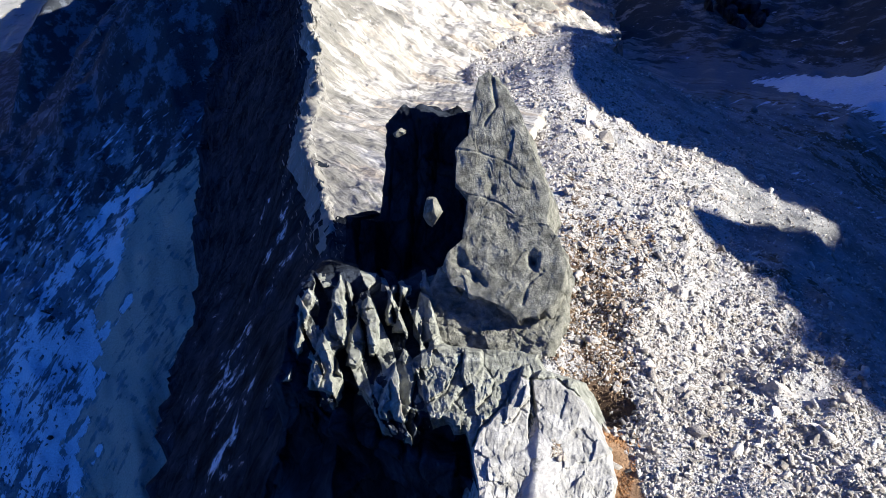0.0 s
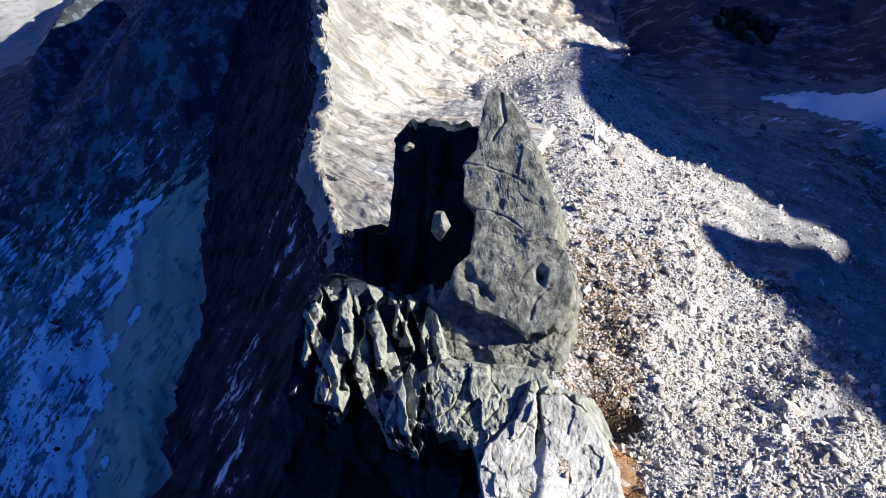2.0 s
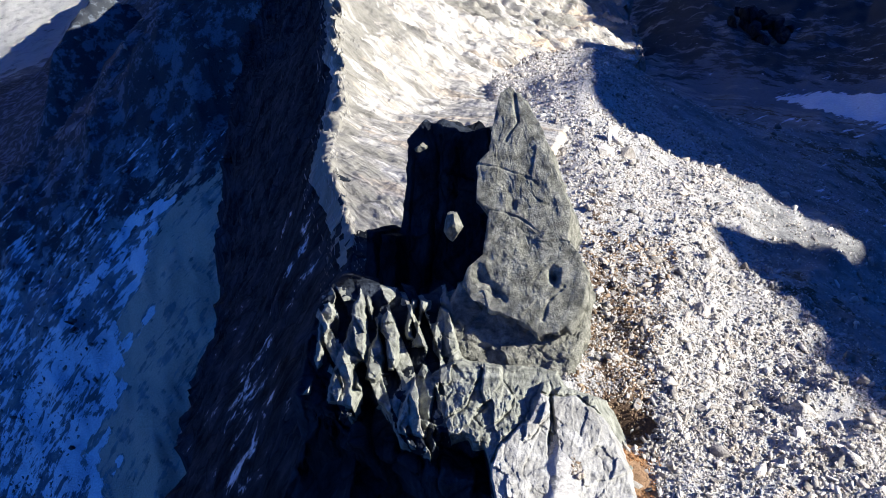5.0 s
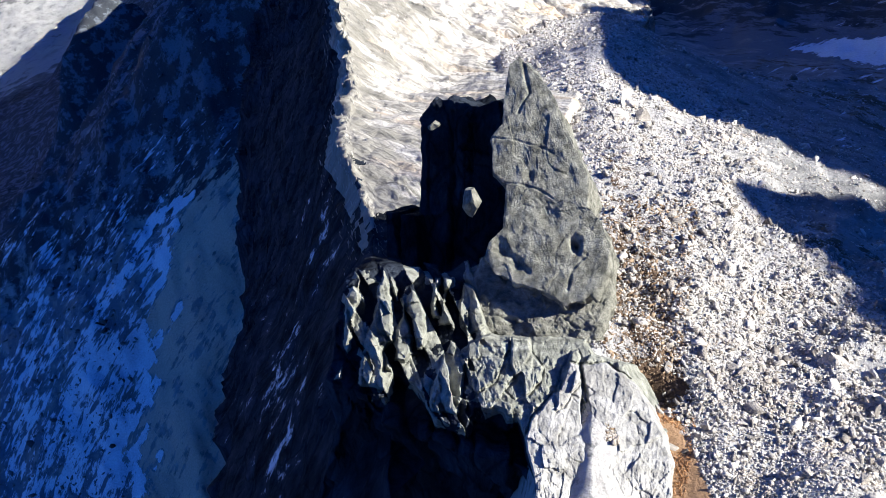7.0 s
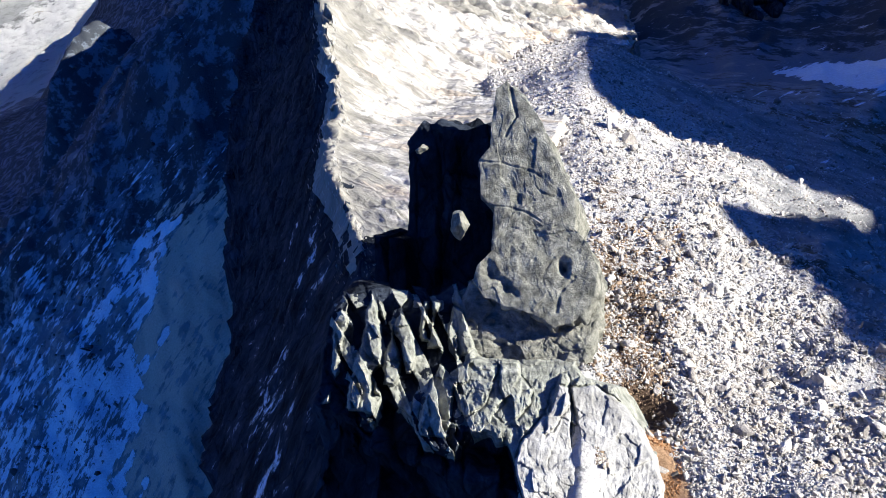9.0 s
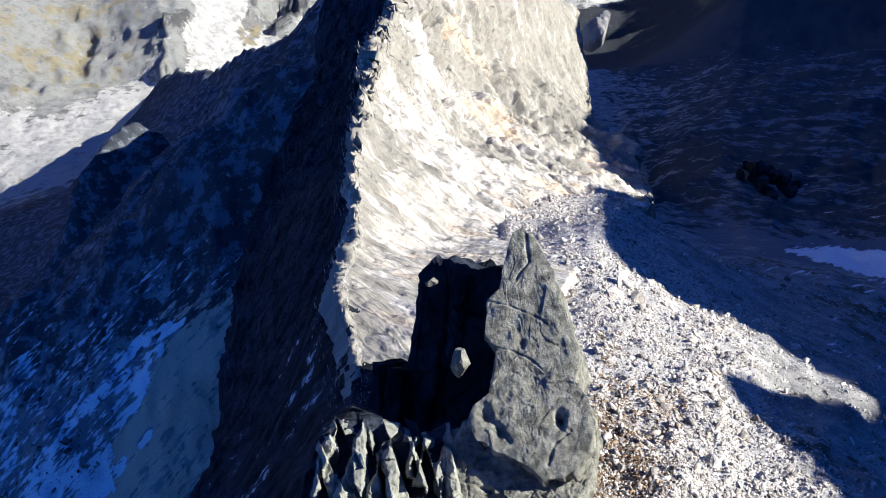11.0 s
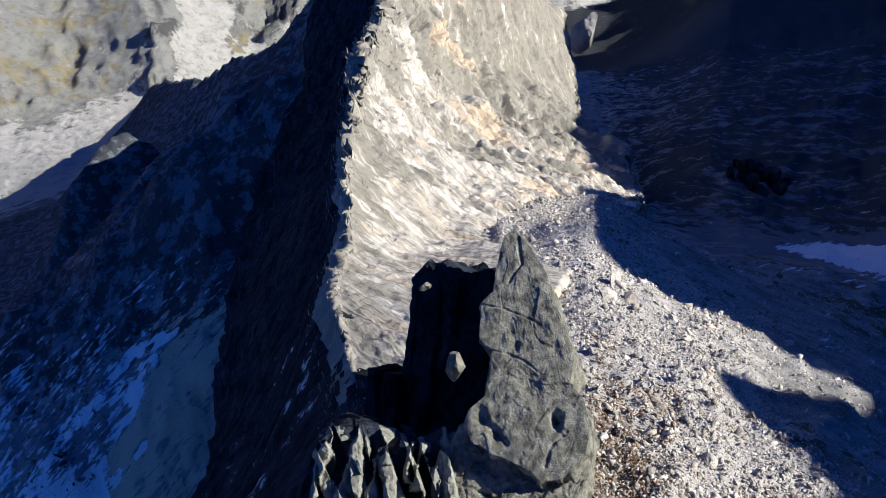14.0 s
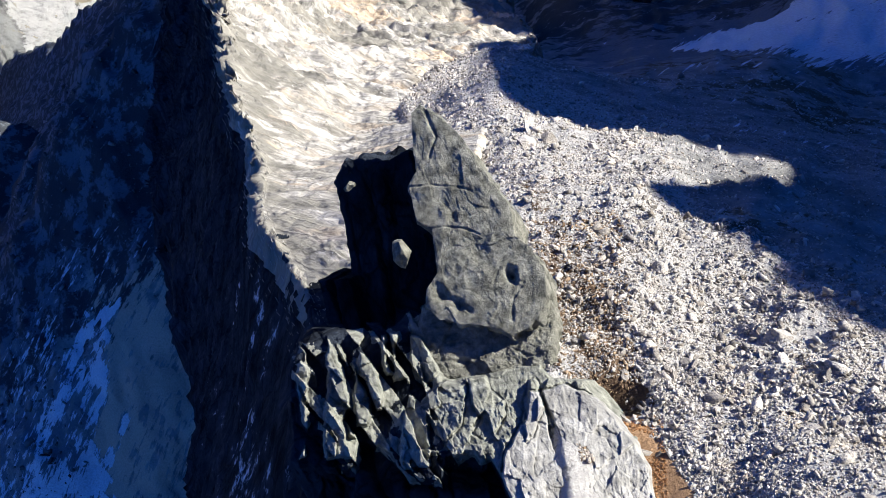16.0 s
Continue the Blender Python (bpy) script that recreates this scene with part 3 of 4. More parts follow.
MID_A = [tuple(np.array(c) * 0.62 + np.array(r) * 0.38) for c, r in zip(CREST, RIGHT)]
MID_B = [tuple(np.array(c) * 0.3 + np.array(r) * 0.7) for c, r in zip(CREST, RIGHT)]
MID_A[10], MID_B[10] = (1.2, -10.2, 122), (5.2, -11.9, 135)
crest, right, lip, mid_a, mid_b = ([spot(*p) for p in rail] for rail in (CREST, RIGHT, LIP, MID_A, MID_B))
foot_left = [p + np.array((-14.0 - 0.05 * p[1], 2.0, -75.0)) for p in lip]
foot_right = [p + np.array((5.0, 16.0, -32.0)) for p in right]
rails = [foot_left, lip, crest, mid_a, mid_b, right, foot_right]
for rail in rails:
    rail.append(rail[-1] + np.array((4.0, 30.0, -45.0)))
v = loft(rails, 900, (30, 60, 70, 70, 70, 24))
n = grid_normals(v)
size = np.linalg.norm(v, axis=-1)
across = np.concatenate([np.zeros((v.shape[0], 1)), np.cumsum(np.linalg.norm(np.diff(v, axis=1), axis=-1), 1)], 1)
across -= across[:, 90:91]
length = np.concatenate([np.zeros((1, v.shape[1])), np.cumsum(np.linalg.norm(np.diff(v, axis=0), axis=-1), 0)], 0)[:, 90:91]
down = v @ np.array((0.36, -0.80, -0.48))
close_by = smooth_step(46, 20, size)
along = (v @ np.array((0.695, 0.573, -0.434))) * (1 - close_by) + (v @ np.array((0.95, 0.05, -0.3))) * close_by
wob = fbm(v / 7.0, 3)
near_in = np.clip(size / 45, 0.45, 1.3)
big_step, big_edge = cells(np.stack([along / 2.2 + wob * 0.6, down / 9.0 + wob], -1), 3)
mid_step, mid_edge = cells(np.stack([along / 0.8 + wob, down / 4.5 - wob], -1), 9)
edge_fade = 1 - 0.8 * smooth_step(215, 290, np.arange(v.shape[1]))[None]
d = (big_step * 0.34 * smooth_step(0.0, 0.22, big_edge) + mid_step * 0.10 * smooth_step(0.0, 0.25, mid_edge)) * edge_fade * np.clip((size - 18) / 50, 0.1, 1) + fbm(np.stack([along / 0.5, down / 1.1, 0 * down], -1), 4) * 0.2 + fbm(v / 8.0, 4) * 0.9
d = d + fbm(np.stack([along / 1.2, down / 6, 0 * down], -1), 3, ridged=True) * (0.06 + 0.30 * smooth_step(25, 60, size))
d = d + fbm(np.stack([along / 4.5 + wob, down / 26, 0 * down + 2.0], -1), 3, ridged=True) * 1.8 * smooth_step(45, 95, size) * (1 - 0.6 * smooth_step(105, 120, size))
d = d + fbm(v / 0.9, 4) * 0.24
v = v + n * (d * np.clip(size / 55, 0.3, 1.15))[..., None]
v[:, 84:98, 0] += (fbm(v[:, 84:98] / 1.1 + 7, 4) * 1.1 * np.exp(-((np.arange(84, 98) - 90) / 4.0) ** 2)[None]) * np.clip((size[:, 84:98] - 12) / 45, 0.1, 1.1)
v[:, 84:98, 2] += (np.abs(fbm(v[:, 84:98] / 1.1, 4)) * 2.2 * np.exp(-((np.arange(84, 98) - 90) / 3.0) ** 2)[None]) * np.clip((size[:, 84:98] - 12) / 45, 0.1, 1.1)
v[:, 22:40, 0] += (fbm(v[:, 22:40] / 2.2 + 3, 5) * 0.9 * np.exp(-((np.arange(22, 40) - 30) / 5.0) ** 2)[None]) * np.clip(size[:, 22:40] / 32, 0.25, 1.2)
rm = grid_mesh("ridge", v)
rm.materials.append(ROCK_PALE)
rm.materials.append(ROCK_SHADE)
rm.attributes.new("strata", "FLOAT_VECTOR", "POINT").data.foreach_set("vector", np.ascontiguousarray(np.stack([along, down * 0.38, across * 0.05], -1), np.float32).ravel())
ridge_worn = (smooth_step(28, 105, size + fbm(v / 10, 4) * 70) * 0.95 + smooth_step(16, 0, across) * 0.3 + smooth_step(5, 0.5, np.abs(across) + fbm(v / 2, 3) * 3) * smooth_step(80, 50, size) * 0.45)
ridge_ochre = smooth_step(6, 16, across) * smooth_step(38, 60, size) * smooth_step(125, 95, size) * (0.36 + fbm(v / 12 + 3, 3) * 0.8)
mask(rm, "weathered", ridge_worn)
ridge_dust = smooth_step(2, 36, across) * smooth_step(82, 36, size) * 1.0
mask(rm, "dust", ridge_dust)
mask(rm, "ochre", ridge_ochre)
mask(rm, "snow", smooth_step(88, 80, np.arange(v.shape[1]))[None] * (0.20 + fbm(v / 5, 3) * 0.5) * smooth_step(60, 20, size))
# the left side and the nearest foot take the rock darkened for shade
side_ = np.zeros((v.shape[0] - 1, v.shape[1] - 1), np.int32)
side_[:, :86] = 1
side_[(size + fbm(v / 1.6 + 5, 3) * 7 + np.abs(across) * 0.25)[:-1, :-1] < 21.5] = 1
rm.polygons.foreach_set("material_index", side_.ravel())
ridge_v, ridge_n, ridge_size = v, grid_normals(v), size
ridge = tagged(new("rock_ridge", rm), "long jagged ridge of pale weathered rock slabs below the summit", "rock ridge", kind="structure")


# ---- plates of rock ----
def plate(name, outline, origin, ax_u, ax_v, thick, mat, label, rings=18, around=150, rough=0.05, seed=0.0, wave=0.10, facet=0.5, dents=(), bevel=0.04, flare=-0.04, crack=1.2, creases=(), grit=0.0):
    """A slab with an uneven outline (star-shaped) in its own plane, broken facets, thickness and worn edges."""
    o = np.asarray(outline, float)
    k = np.linspace(0, len(o), around, endpoint=False)
    i = k.astype(int)
    f = (k - i)[:, None]
    ring = o[i % len(o)] * (1 - f) + o[(i + 1) % len(o)] * f
    ring = ring + fbm(np.concatenate([ring * 2.6, np.full((around, 1), seed)], 1), 5)[:, None] * wave
    c = ring.mean(0)
    rows = []
    for j in range(rings + 1):
        q = j / rings
        rows.append(np.concatenate([c + (ring - c) * q, np.full((around, 1), -bevel * q ** 14)], 1))
    for j in range(1, 15):
        q = j / 14
        rows.append(np.concatenate([c + (ring - c) * (1.01 + flare * q), np.full((around, 1), -bevel - thick * q)], 1))
    p = np.stack(rows)
    step, rim = cells(p[..., :2] / facet + seed + fbm(p / facet, 2)[..., None] * 0.4, 2)
    sub, sub_rim = cells(p[..., :2] / (facet * 0.38) + seed, 6)
    p[:rings + 1, :, 2] += (step * rough + sub * rough * 0.4 - rough * crack * smooth_step(0.06, 0, rim) + fbm(p * 2.0 / facet + seed, 5) * rough * 1.3)[:rings + 1]
    for du, dv, wide, deep_ in dents:
        torn = 1 + 0.5 * fbm(p * 4 + seed, 4)
        p[..., 2] -= deep_ * np.exp(-np.maximum(((p[..., 0] - du) * torn * 1.5) ** 2 + ((p[..., 1] - dv) * torn) ** 2, 0) / wide ** 2)
    for line, wide, deep_ in creases:
        away = np.full(p.shape[:-1], 9.0)
        shift = fbm(p * 3 + seed, 3) * 0.10
        for a, b in zip(line, line[1:]):
            way = np.subtract(b, a)
            q = np.clip(((p[..., :2] - a) @ way) / (way @ way), 0, 1)
            away = np.minimum(away, np.linalg.norm(p[..., :2] - a - q[..., None] * way, axis=-1))
        p[..., 2] -= deep_ * smooth_step(wide, 0, away + shift * wide * 6)
    if grit:
        p[:rings + 1, :, 2] += grit * (fbm(p * 3 + seed, 6) + 0.25 * fbm(p * np.array((16, 9, 9)) + seed, 3, ridged=True))[:rings + 1]
    wall = p[rings + 1:]
    ang = np.arctan2(wall[..., 1] - c[1], wall[..., 0] - c[0])
    st, rm_ = cells(np.stack([ang * 5 + seed, wall[..., 2] / 0.5], -1), 4)
    wall[..., :2] += (wall[..., :2] - c) * ((st * 0.05 + fbm(wall * 2.2 + seed, 4) * 0.12) * min(1.0, wave / 0.08))[..., None]
    au, av = Vector(ax_u).normalized(), Vector(ax_v).normalized()
    av = (av - au * av.dot(au)).normalized()
    aw = au.cross(av)
    w = p @ np.array((au, av, aw)) + np.asarray(origin)
    me = grid_mesh(name, w, closed=True, flip=True)
    me.materials.append(mat)
    return tagged(new(name, me), label, "rock")


def in_plane(points, origin, au, av):
    """Bearings and dips taken to a plane's own coordinates."""
    au, av = Vector(au).normalized(), Vector(av).normalized()
    av = (av - au * av.dot(au)).normalized()
    aw = au.cross(av)
    out = []
    for b, d_ in points:
        ray = Vector(spot(b, d_, 1.0))
        k = Vector(origin).dot(aw) / ray.dot(aw)
        q = ray * k - Vector(origin)
        out.append((q.dot(au), q.dot(av)))
    return out


SLAB = [(6.0, -29.9), (6.3, -30.2), (7.2, -31.1), (8.6, -32.9), (9.9, -35.6), (10.9, -37.3), (11.4, -38.5), (11.3, -40.2), (12.6, -41.3), (13.4, -42.9), (13.2, -44.3), (12.7, -45.6), (10.9, -46.7), (8.9, -46.9), (7.6, -46.4),
        (5.6, -45.6), (3.9, -45.2), (2.4, -44.6), (1.5, -43.4), (2.0, -42.5), (3.5, -41.7), (3.8, -40.3), (4.1, -38.5), (3.1, -37.7), (3.2, -35.1), (4.3, -34.3), (4.5, -32.7), (5.2, -30.3)]
slab_o = spot(7.5, -42, 11.0)
slab_u, slab_v = (0.93, 0.0, 0.30), (-0.1, 0.86, 0.5)
on_slab = lambda pts: in_plane(pts, slab_o, slab_u, slab_v)
SLAB_CREASES = [([(3.1, -35.2), (5.2, -35.5), (7.6, -36.2), (8.4, -36.6)], 0.035, 0.025), ([(4.0, -38.4), (5.6, -38.6), (7.2, -39.1), (8.2, -39.7)], 0.035, 0.025),
                ([(2.6, -43.0), (4.3, -43.6), (5.6, -44.7)], 0.06, 0.03), ([(9.4, -45.9), (9.9, -44.6), (11.2, -43.6)], 0.05, 0.03), ([(8.3, -43.3), (9.3, -42.2)], 0.03, 0.02),
                ([(6.2, -30.4), (6.6, -32.4), (5.6, -33.6)], 0.05, 0.04)]
plate("leaning_slab", on_slab(SLAB), slab_o, slab_u, slab_v, 1.5, ROCK_DARK, "leaning slab of dark greenish schist on the ridge", rings=110, around=420, rough=0.012, facet=0.7, crack=0.0, wave=0.05, bevel=0.02, grit=0.028,
      dents=[(*on_slab([(b_, d_)])[0], w_, deep_) for b_, d_, w_, deep_ in ((10.1, -42.9, 0.12, 0.26), (3.3, -42.9, 0.16, 0.12), (4.6, -44.2, 0.13, 0.10), (6.3, -38.0, 0.09, 0.05), (9.6, -37.9, 0.12, 0.05), (7.9, -41.0, 0.25, 0.04), (5.7, -36.6, 0.2, 0.03))],
      creases=[(on_slab(line), w_, deep_) for line, w_, deep_ in SLAB_CREASES])
# the rounded foot on which the slab leans
SLAB_FOOT = [(1.1, -43.4), (7.1, -43.0), (12.4, -42.8), (13.7, -45.9), (13.4, -47.9), (12.6, -49.3), (11.7, -49.9), (9.9, -49.6), (7.4, -49.5), (4.9, -49.3), (1.9, -48.8), (-0.5, -48.3), (-1.2, -45.7)]
foot_o = spot(8.0, -48.6, 9.72)
foot_u, foot_v = (0.95, 0.0, 0.22), (-0.1, 0.93, 0.30)
plate("slab_foot", in_plane(SLAB_FOOT, foot_o, foot_u, foot_v), foot_o, foot_u, foot_v, 1.3, ROCK_DARK, "rounded foot of dark schist under the leaning slab", rings=70, around=260, rough=0.03, seed=3.3, facet=0.7, crack=0.2, wave=0.06, bevel=0.12, grit=0.06,
      creases=[(in_plane([(-0.8, -47.0), (1.5, -47.4), (4.0, -47.9)], foot_o, foot_u, foot_v), 0.06, 0.06), (in_plane([(9.0, -48.0), (10.4, -48.6), (11.3, -48.7)], foot_o, foot_u, foot_v), 0.04, 0.04)])
BLOCK = [(-1.2, -32.2), (0.3, -32.3), (1.2, -32.8), (2.2, -33.0), (4.0, -32.9), (4.3, -34.7), (4.3, -37.6), (4.6, -39.6), (3.3, -42.3), (1.1, -44.6), (-0.6, -45.0), (-4.5, -45.0), (-6.0, -44.4), (-5.3, -42.2), (-4.1, -40.0), (-2.8, -35.0), (-2.6, -33.3), (-1.9, -32.8)]
block_o = spot(0.5, -38, 13.6)
block_u, block_v = (0.85, -0.53, 0.0), (0.25, 0.45, 0.87)
on_block = lambda pts: in_plane(pts, block_o, block_u, block_v)
# the slab's shadow on this face is deepened through the rock's colour
plate("upright_block", on_block(BLOCK), block_o, block_u, block_v, 2.0, ROCK_SHADE, "upright block of schist beside the slab, darkened for its shade", rings=60, around=260, rough=0.05, wave=0.07, crack=0.5, grit=0.05,
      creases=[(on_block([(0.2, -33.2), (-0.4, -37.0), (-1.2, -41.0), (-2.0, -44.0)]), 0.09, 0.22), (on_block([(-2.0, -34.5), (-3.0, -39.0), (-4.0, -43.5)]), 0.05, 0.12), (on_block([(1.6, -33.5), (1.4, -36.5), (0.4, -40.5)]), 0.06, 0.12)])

# two fins in the block's shade, which their rock colour deepens
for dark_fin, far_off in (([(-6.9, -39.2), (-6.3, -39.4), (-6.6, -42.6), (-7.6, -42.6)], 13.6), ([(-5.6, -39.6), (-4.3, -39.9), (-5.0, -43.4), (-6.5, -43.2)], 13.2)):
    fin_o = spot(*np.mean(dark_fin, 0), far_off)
    plate("rock_fin", in_plane(dark_fin, fin_o, block_u, block_v), fin_o, block_u, block_v, 1.2, ROCK_SHADE, "upright fin of rock beside the block, darkened for shade", rings=16, around=90, rough=0.03, seed=far_off, wave=0.05, facet=0.3, bevel=0.02)

# near crag: the ledges under the slab and the drop to its shaded side
EDGE = [(-30, -60, 11.0), (-15.6, -49.3, 9.6), (-12, -50.6, 8.9), (-3.5, -53.8, 7.7), (4, -56.2, 7.0), (8, -63, 5.4), (10, -73, 3.2)]
INNER = [(-20, -50, 13.0), (-11, -44.2, 11.3), (-6, -44.7, 11.0), (2, -49.8, 9.2), (8, -53, 8.3), (13, -59, 6.8), (20, -67, 4.8)]
edge, inner = [spot(*p) - np.array((0, 0, 0.9)) for p in EDGE], [spot(*p) - np.array((0, 0, 1.0)) for p in INNER]
drop = [p + np.array((0.8, 0.6, -6.0)) for p in edge]
deep = [p + np.array((-8.0, 2.0, -50.0)) for p in edge]
hidden = [p + np.array((1.5, 0.5, -1.5)) for p in inner]
v = loft([deep, drop, edge, inner, hidden], 300, (20, 80, 70, 12))
step, rim = cells(np.stack([v[..., 0] * 1.5 + fbm(v, 2) * 0.5, v[..., 2] * 0.5 + v[..., 1] * 0.4], -1), 5)
v = v + grid_normals(v) * (fbm(v * np.array((1.6, 0.6, 0.8)), 5, ridged=True) * 0.13 + step * 0.14 - 0.12 * smooth_step(0.1, 0, rim))[..., None]
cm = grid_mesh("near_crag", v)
# the cliff's shade is put into its rock colour as well
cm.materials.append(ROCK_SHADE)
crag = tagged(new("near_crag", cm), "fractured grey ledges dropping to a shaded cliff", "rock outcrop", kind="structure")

# the broken ledges under the slab: upright fins, blocky ledges and the pale blocks beside them, set out by bearing and dip from the summit
FINS = [
    [(-11.3, -43.5), (-10.7, -44.4), (-11.2, -45.0), (-12.2, -45.9), (-13.0, -47.8), (-13.9, -48.3), (-14.0, -47.4), (-12.5, -44.4)],
    [(-8.1, -42.8), (-7.9, -44.1), (-8.0, -45.2), (-8.8, -48.0), (-10.1, -48.6), (-10.9, -51.1), (-13.6, -50.4), (-13.1, -49.4), (-11.5, -47.6), (-9.0, -44.1)],
    [(-6.9, -45.6), (-6.8, -48.2), (-7.1, -49.2), (-8.1, -49.7), (-9.4, -49.4), (-8.1, -47.3)],
    [(-6.0, -44.6), (-5.5, -45.0), (-5.1, -46.8), (-5.2, -47.8), (-6.0, -49.1), (-6.6, -49.0), (-6.5, -47.2), (-6.7, -46.0)],
    [(-3.5, -44.3), (-2.8, -44.3), (-3.8, -46.1), (-3.5, -47.1), (-4.4, -47.1), (-4.4, -46.2)],
]
SPLINTERS = [
    [(-2.5, -44.5), (-1.8, -44.6), (-2.9, -46.3), (-2.5, -47.7), (-3.9, -47.6), (-3.1, -45.9)],
    [(-14.5, -48.7), (-15.1, -49.5), (-15.9, -49.4)],
    [(-9.8, -48.9), (-9.7, -50.0), (-10.4, -49.7)],
    [(-7.6, -43.4), (-7.2, -44.6), (-7.5, -45.4), (-7.9, -44.4)],
]
LEDGES = [
    [(-3.0, -48.7), (-2.4, -49.0), (-1.7, -50.4), (-2.3, -51.8), (-3.5, -53.9), (-6.4, -53.4), (-6.7, -52.6), (-4.5, -50.2)],
    [(-1.0, -49.1), (1.3, -48.7), (3.4, -49.0), (3.1, -50.0), (1.4, -51.9), (-1.0, -52.8), (-1.7, -51.9), (-2.2, -49.6)],
    [(3.4, -49.0), (5.3, -49.2), (5.4, -50.2), (6.5, -51.2), (6.2, -52.3), (4.9, -53.1), (3.3, -53.3), (2.3, -52.7), (3.6, -52.0), (3.0, -50.8)],
    [(10.5, -50.0), (10.6, -52.2), (8.9, -53.8), (7.8, -54.2), (7.9, -52.7), (9.6, -50.2)],
    [(-0.7, -45.0), (0.4, -45.5), (1.0, -48.1), (-1.1, -48.7), (-1.8, -48.0), (-1.4, -46.2)],
]
PALE_BLOCKS = [
    [(10.7, -51.1), (13.4, -50.9), (16.6, -52.0), (19.6, -54.1), (21.8, -56.8), (23, -66), (16, -66), (13.4, -57.0), (12.1, -54.8), (11.4, -53.3)],
    [(4.8, -54.7), (8.3, -52.7), (9.4, -50.8), (10.7, -51.1), (10.8, -54.9), (12.5, -57.0), (14.5, -66), (4.5, -66), (3.7, -56.9)],
]
LOWER = [(-17, -48.6), (-16.1, -49.6), (-13.5, -50.6), (-11.2, -51.2), (-9.6, -50.2), (-7.0, -51.6), (-6.4, -53.5), (-2.8, -54.6), (-1.4, -53.3), (3.3, -54.0), (4.1, -56.1), (4.8, -58.0), (5.5, -72), (24, -72)]
RIM = [(-72, 25), (-57, 22.0), (-55.8, 20.8), (-54.1, 19.3), (-52.3, 17.6), (-50.9, 15.8), (-50.4, 12.4), (-49.6, 11.6), (-48, 13.6), (-43, 13.6)]
CRACK = [(11.4, -54.3), (11.5, -54.8), (11.9, -55.9), (12.4, -56.6), (12.8, -57.6), (12.6, -60)]
TOP = [(-17, -49.5), (-15.3, -48.0), (-11.9, -43.2), (-9.0, -42.4), (-6.9, -42.9), (-3.8, -43.7), (-1.7, -44.3), (1.1, -44.0), (14, -44.2), (24, -50)]
lb, ld = np.meshgrid(np.linspace(-17, 25, 560), np.linspace(-42.0, -67, 460), indexing="ij")
reach = np.interp(ld, (-68, -64, -60, -57, -54, -49, -43, -40), (4.35, 5.2, 6.1, 6.8, 7.7, 9.35, 11.3, 13.2))
mx, my = lb * 0.145, -ld * 0.24
place = np.stack([mx, my, 0 * mx], -1)
wob = fbm(place * 1.3, 3)
fray = fbm(place * 4.0, 4)
lean = mx - 0.16 * my


def near_line(line):
    best = np.full(lb.shape, 9.0)
    for (ab, ad), (bb, bd) in zip(line, line[1:]):
        wx, wy = (bb - ab) * 0.145, -(bd - ad) * 0.24
        q = np.clip(((mx - ab * 0.145) * wx + (my + ad * 0.24) * wy) / (wx * wx + wy * wy), 0, 1)
        best = np.minimum(best, np.hypot(mx - ab * 0.145 - q * wx, my + ad * 0.24 - q * wy))
    return best


def depth_in(out):
    """How deep inside an outline each place lies; negative outside."""
    inside = np.zeros(lb.shape, bool)
    for (ab, ad), (bb, bd) in zip(out, out[1:] + out[:1]):
        inside ^= ((ad > ld) != (bd > ld)) & (lb < ab + (ld - ad) * (bb - ab) / (bd - ad if bd != ad else 1e-6))
    gap = near_line(out + out[:1])
    return np.where(inside, gap, -gap) + fray * 0.05


rs = np.random.RandomState(5)
blade, blade_rim = cells(np.stack([lean / 0.16 + wob * 0.7, my / 1.1 + wob], -1), 3)
facet_, facet_rim = cells(np.stack([lean / 0.30 + wob * 0.9, my / 0.42 - wob * 0.8], -1), 8)
chip, chip_rim = cells(np.stack([lean / 0.09 + wob, my / 0.14 - wob], -1), 12)
finny = smooth_step(0.2, -1.6, lb + wob * 2)
relief = finny * (blade * 0.16 - 0.24) + (1 - finny) * (facet_ * 0.045 - 0.06)
bare = np.zeros(lb.shape)
for out in FINS + SPLINTERS:
    q = depth_in(out)
    on = smooth_step(-0.02, 0.05, q)
    relief += on * (0.34 + rs.uniform(-0.06, 0.08) + facet_ * 0.09 + blade * 0.05)
    bare = np.maximum(bare, on)
for out in LEDGES:
    q = depth_in(out)
    c = np.mean(out, 0)
    on = smooth_step(-0.02, 0.04, q)
    relief += on * (0.13 + rs.uniform(0.02, 0.12) * (mx - c[0] * 0.145) - rs.uniform(0.05, 0.35) * (my + c[1] * 0.24) + facet_ * 0.03)
    relief -= 0.05 * smooth_step(0.035, 0.0, np.abs(q))
    bare = np.maximum(bare, on)
pale = np.zeros(lb.shape)
for out in PALE_BLOCKS:
    q = depth_in(out)
    on = smooth_step(-0.02, 0.03, q)
    pale = np.maximum(pale, on)
    relief += on * (0.12 - facet_ * 0.02) - 0.07 * smooth_step(0.03, 0.0, np.abs(q))
rough_ = 1 - 0.5 * pale
relief += rough_ * (chip * 0.013 - 0.012 * smooth_step(0.10, 0, facet_rim)) + fbm(place * 2.2, 5) * 0.055 * rough_ + fbm(place * np.array((14, 9, 1)), 4) * 0.028 * rough_
relief -= 1.0 * smooth_step(0.042, 0.012, near_line(CRACK) + fray * 0.03)
reach = reach + 0.22 + 0.09 * (mx - 1.0) * smooth_step(0, 10, lb) * smooth_step(-50, -53, ld) - 0.30 * smooth_step(-48.5, -51.0, ld) * smooth_step(-8, -4, lb) - relief * 0.85
reach += 0.6 * smooth_step(-49.6, -47.8, ld) * smooth_step(0.5, 2.5, lb)
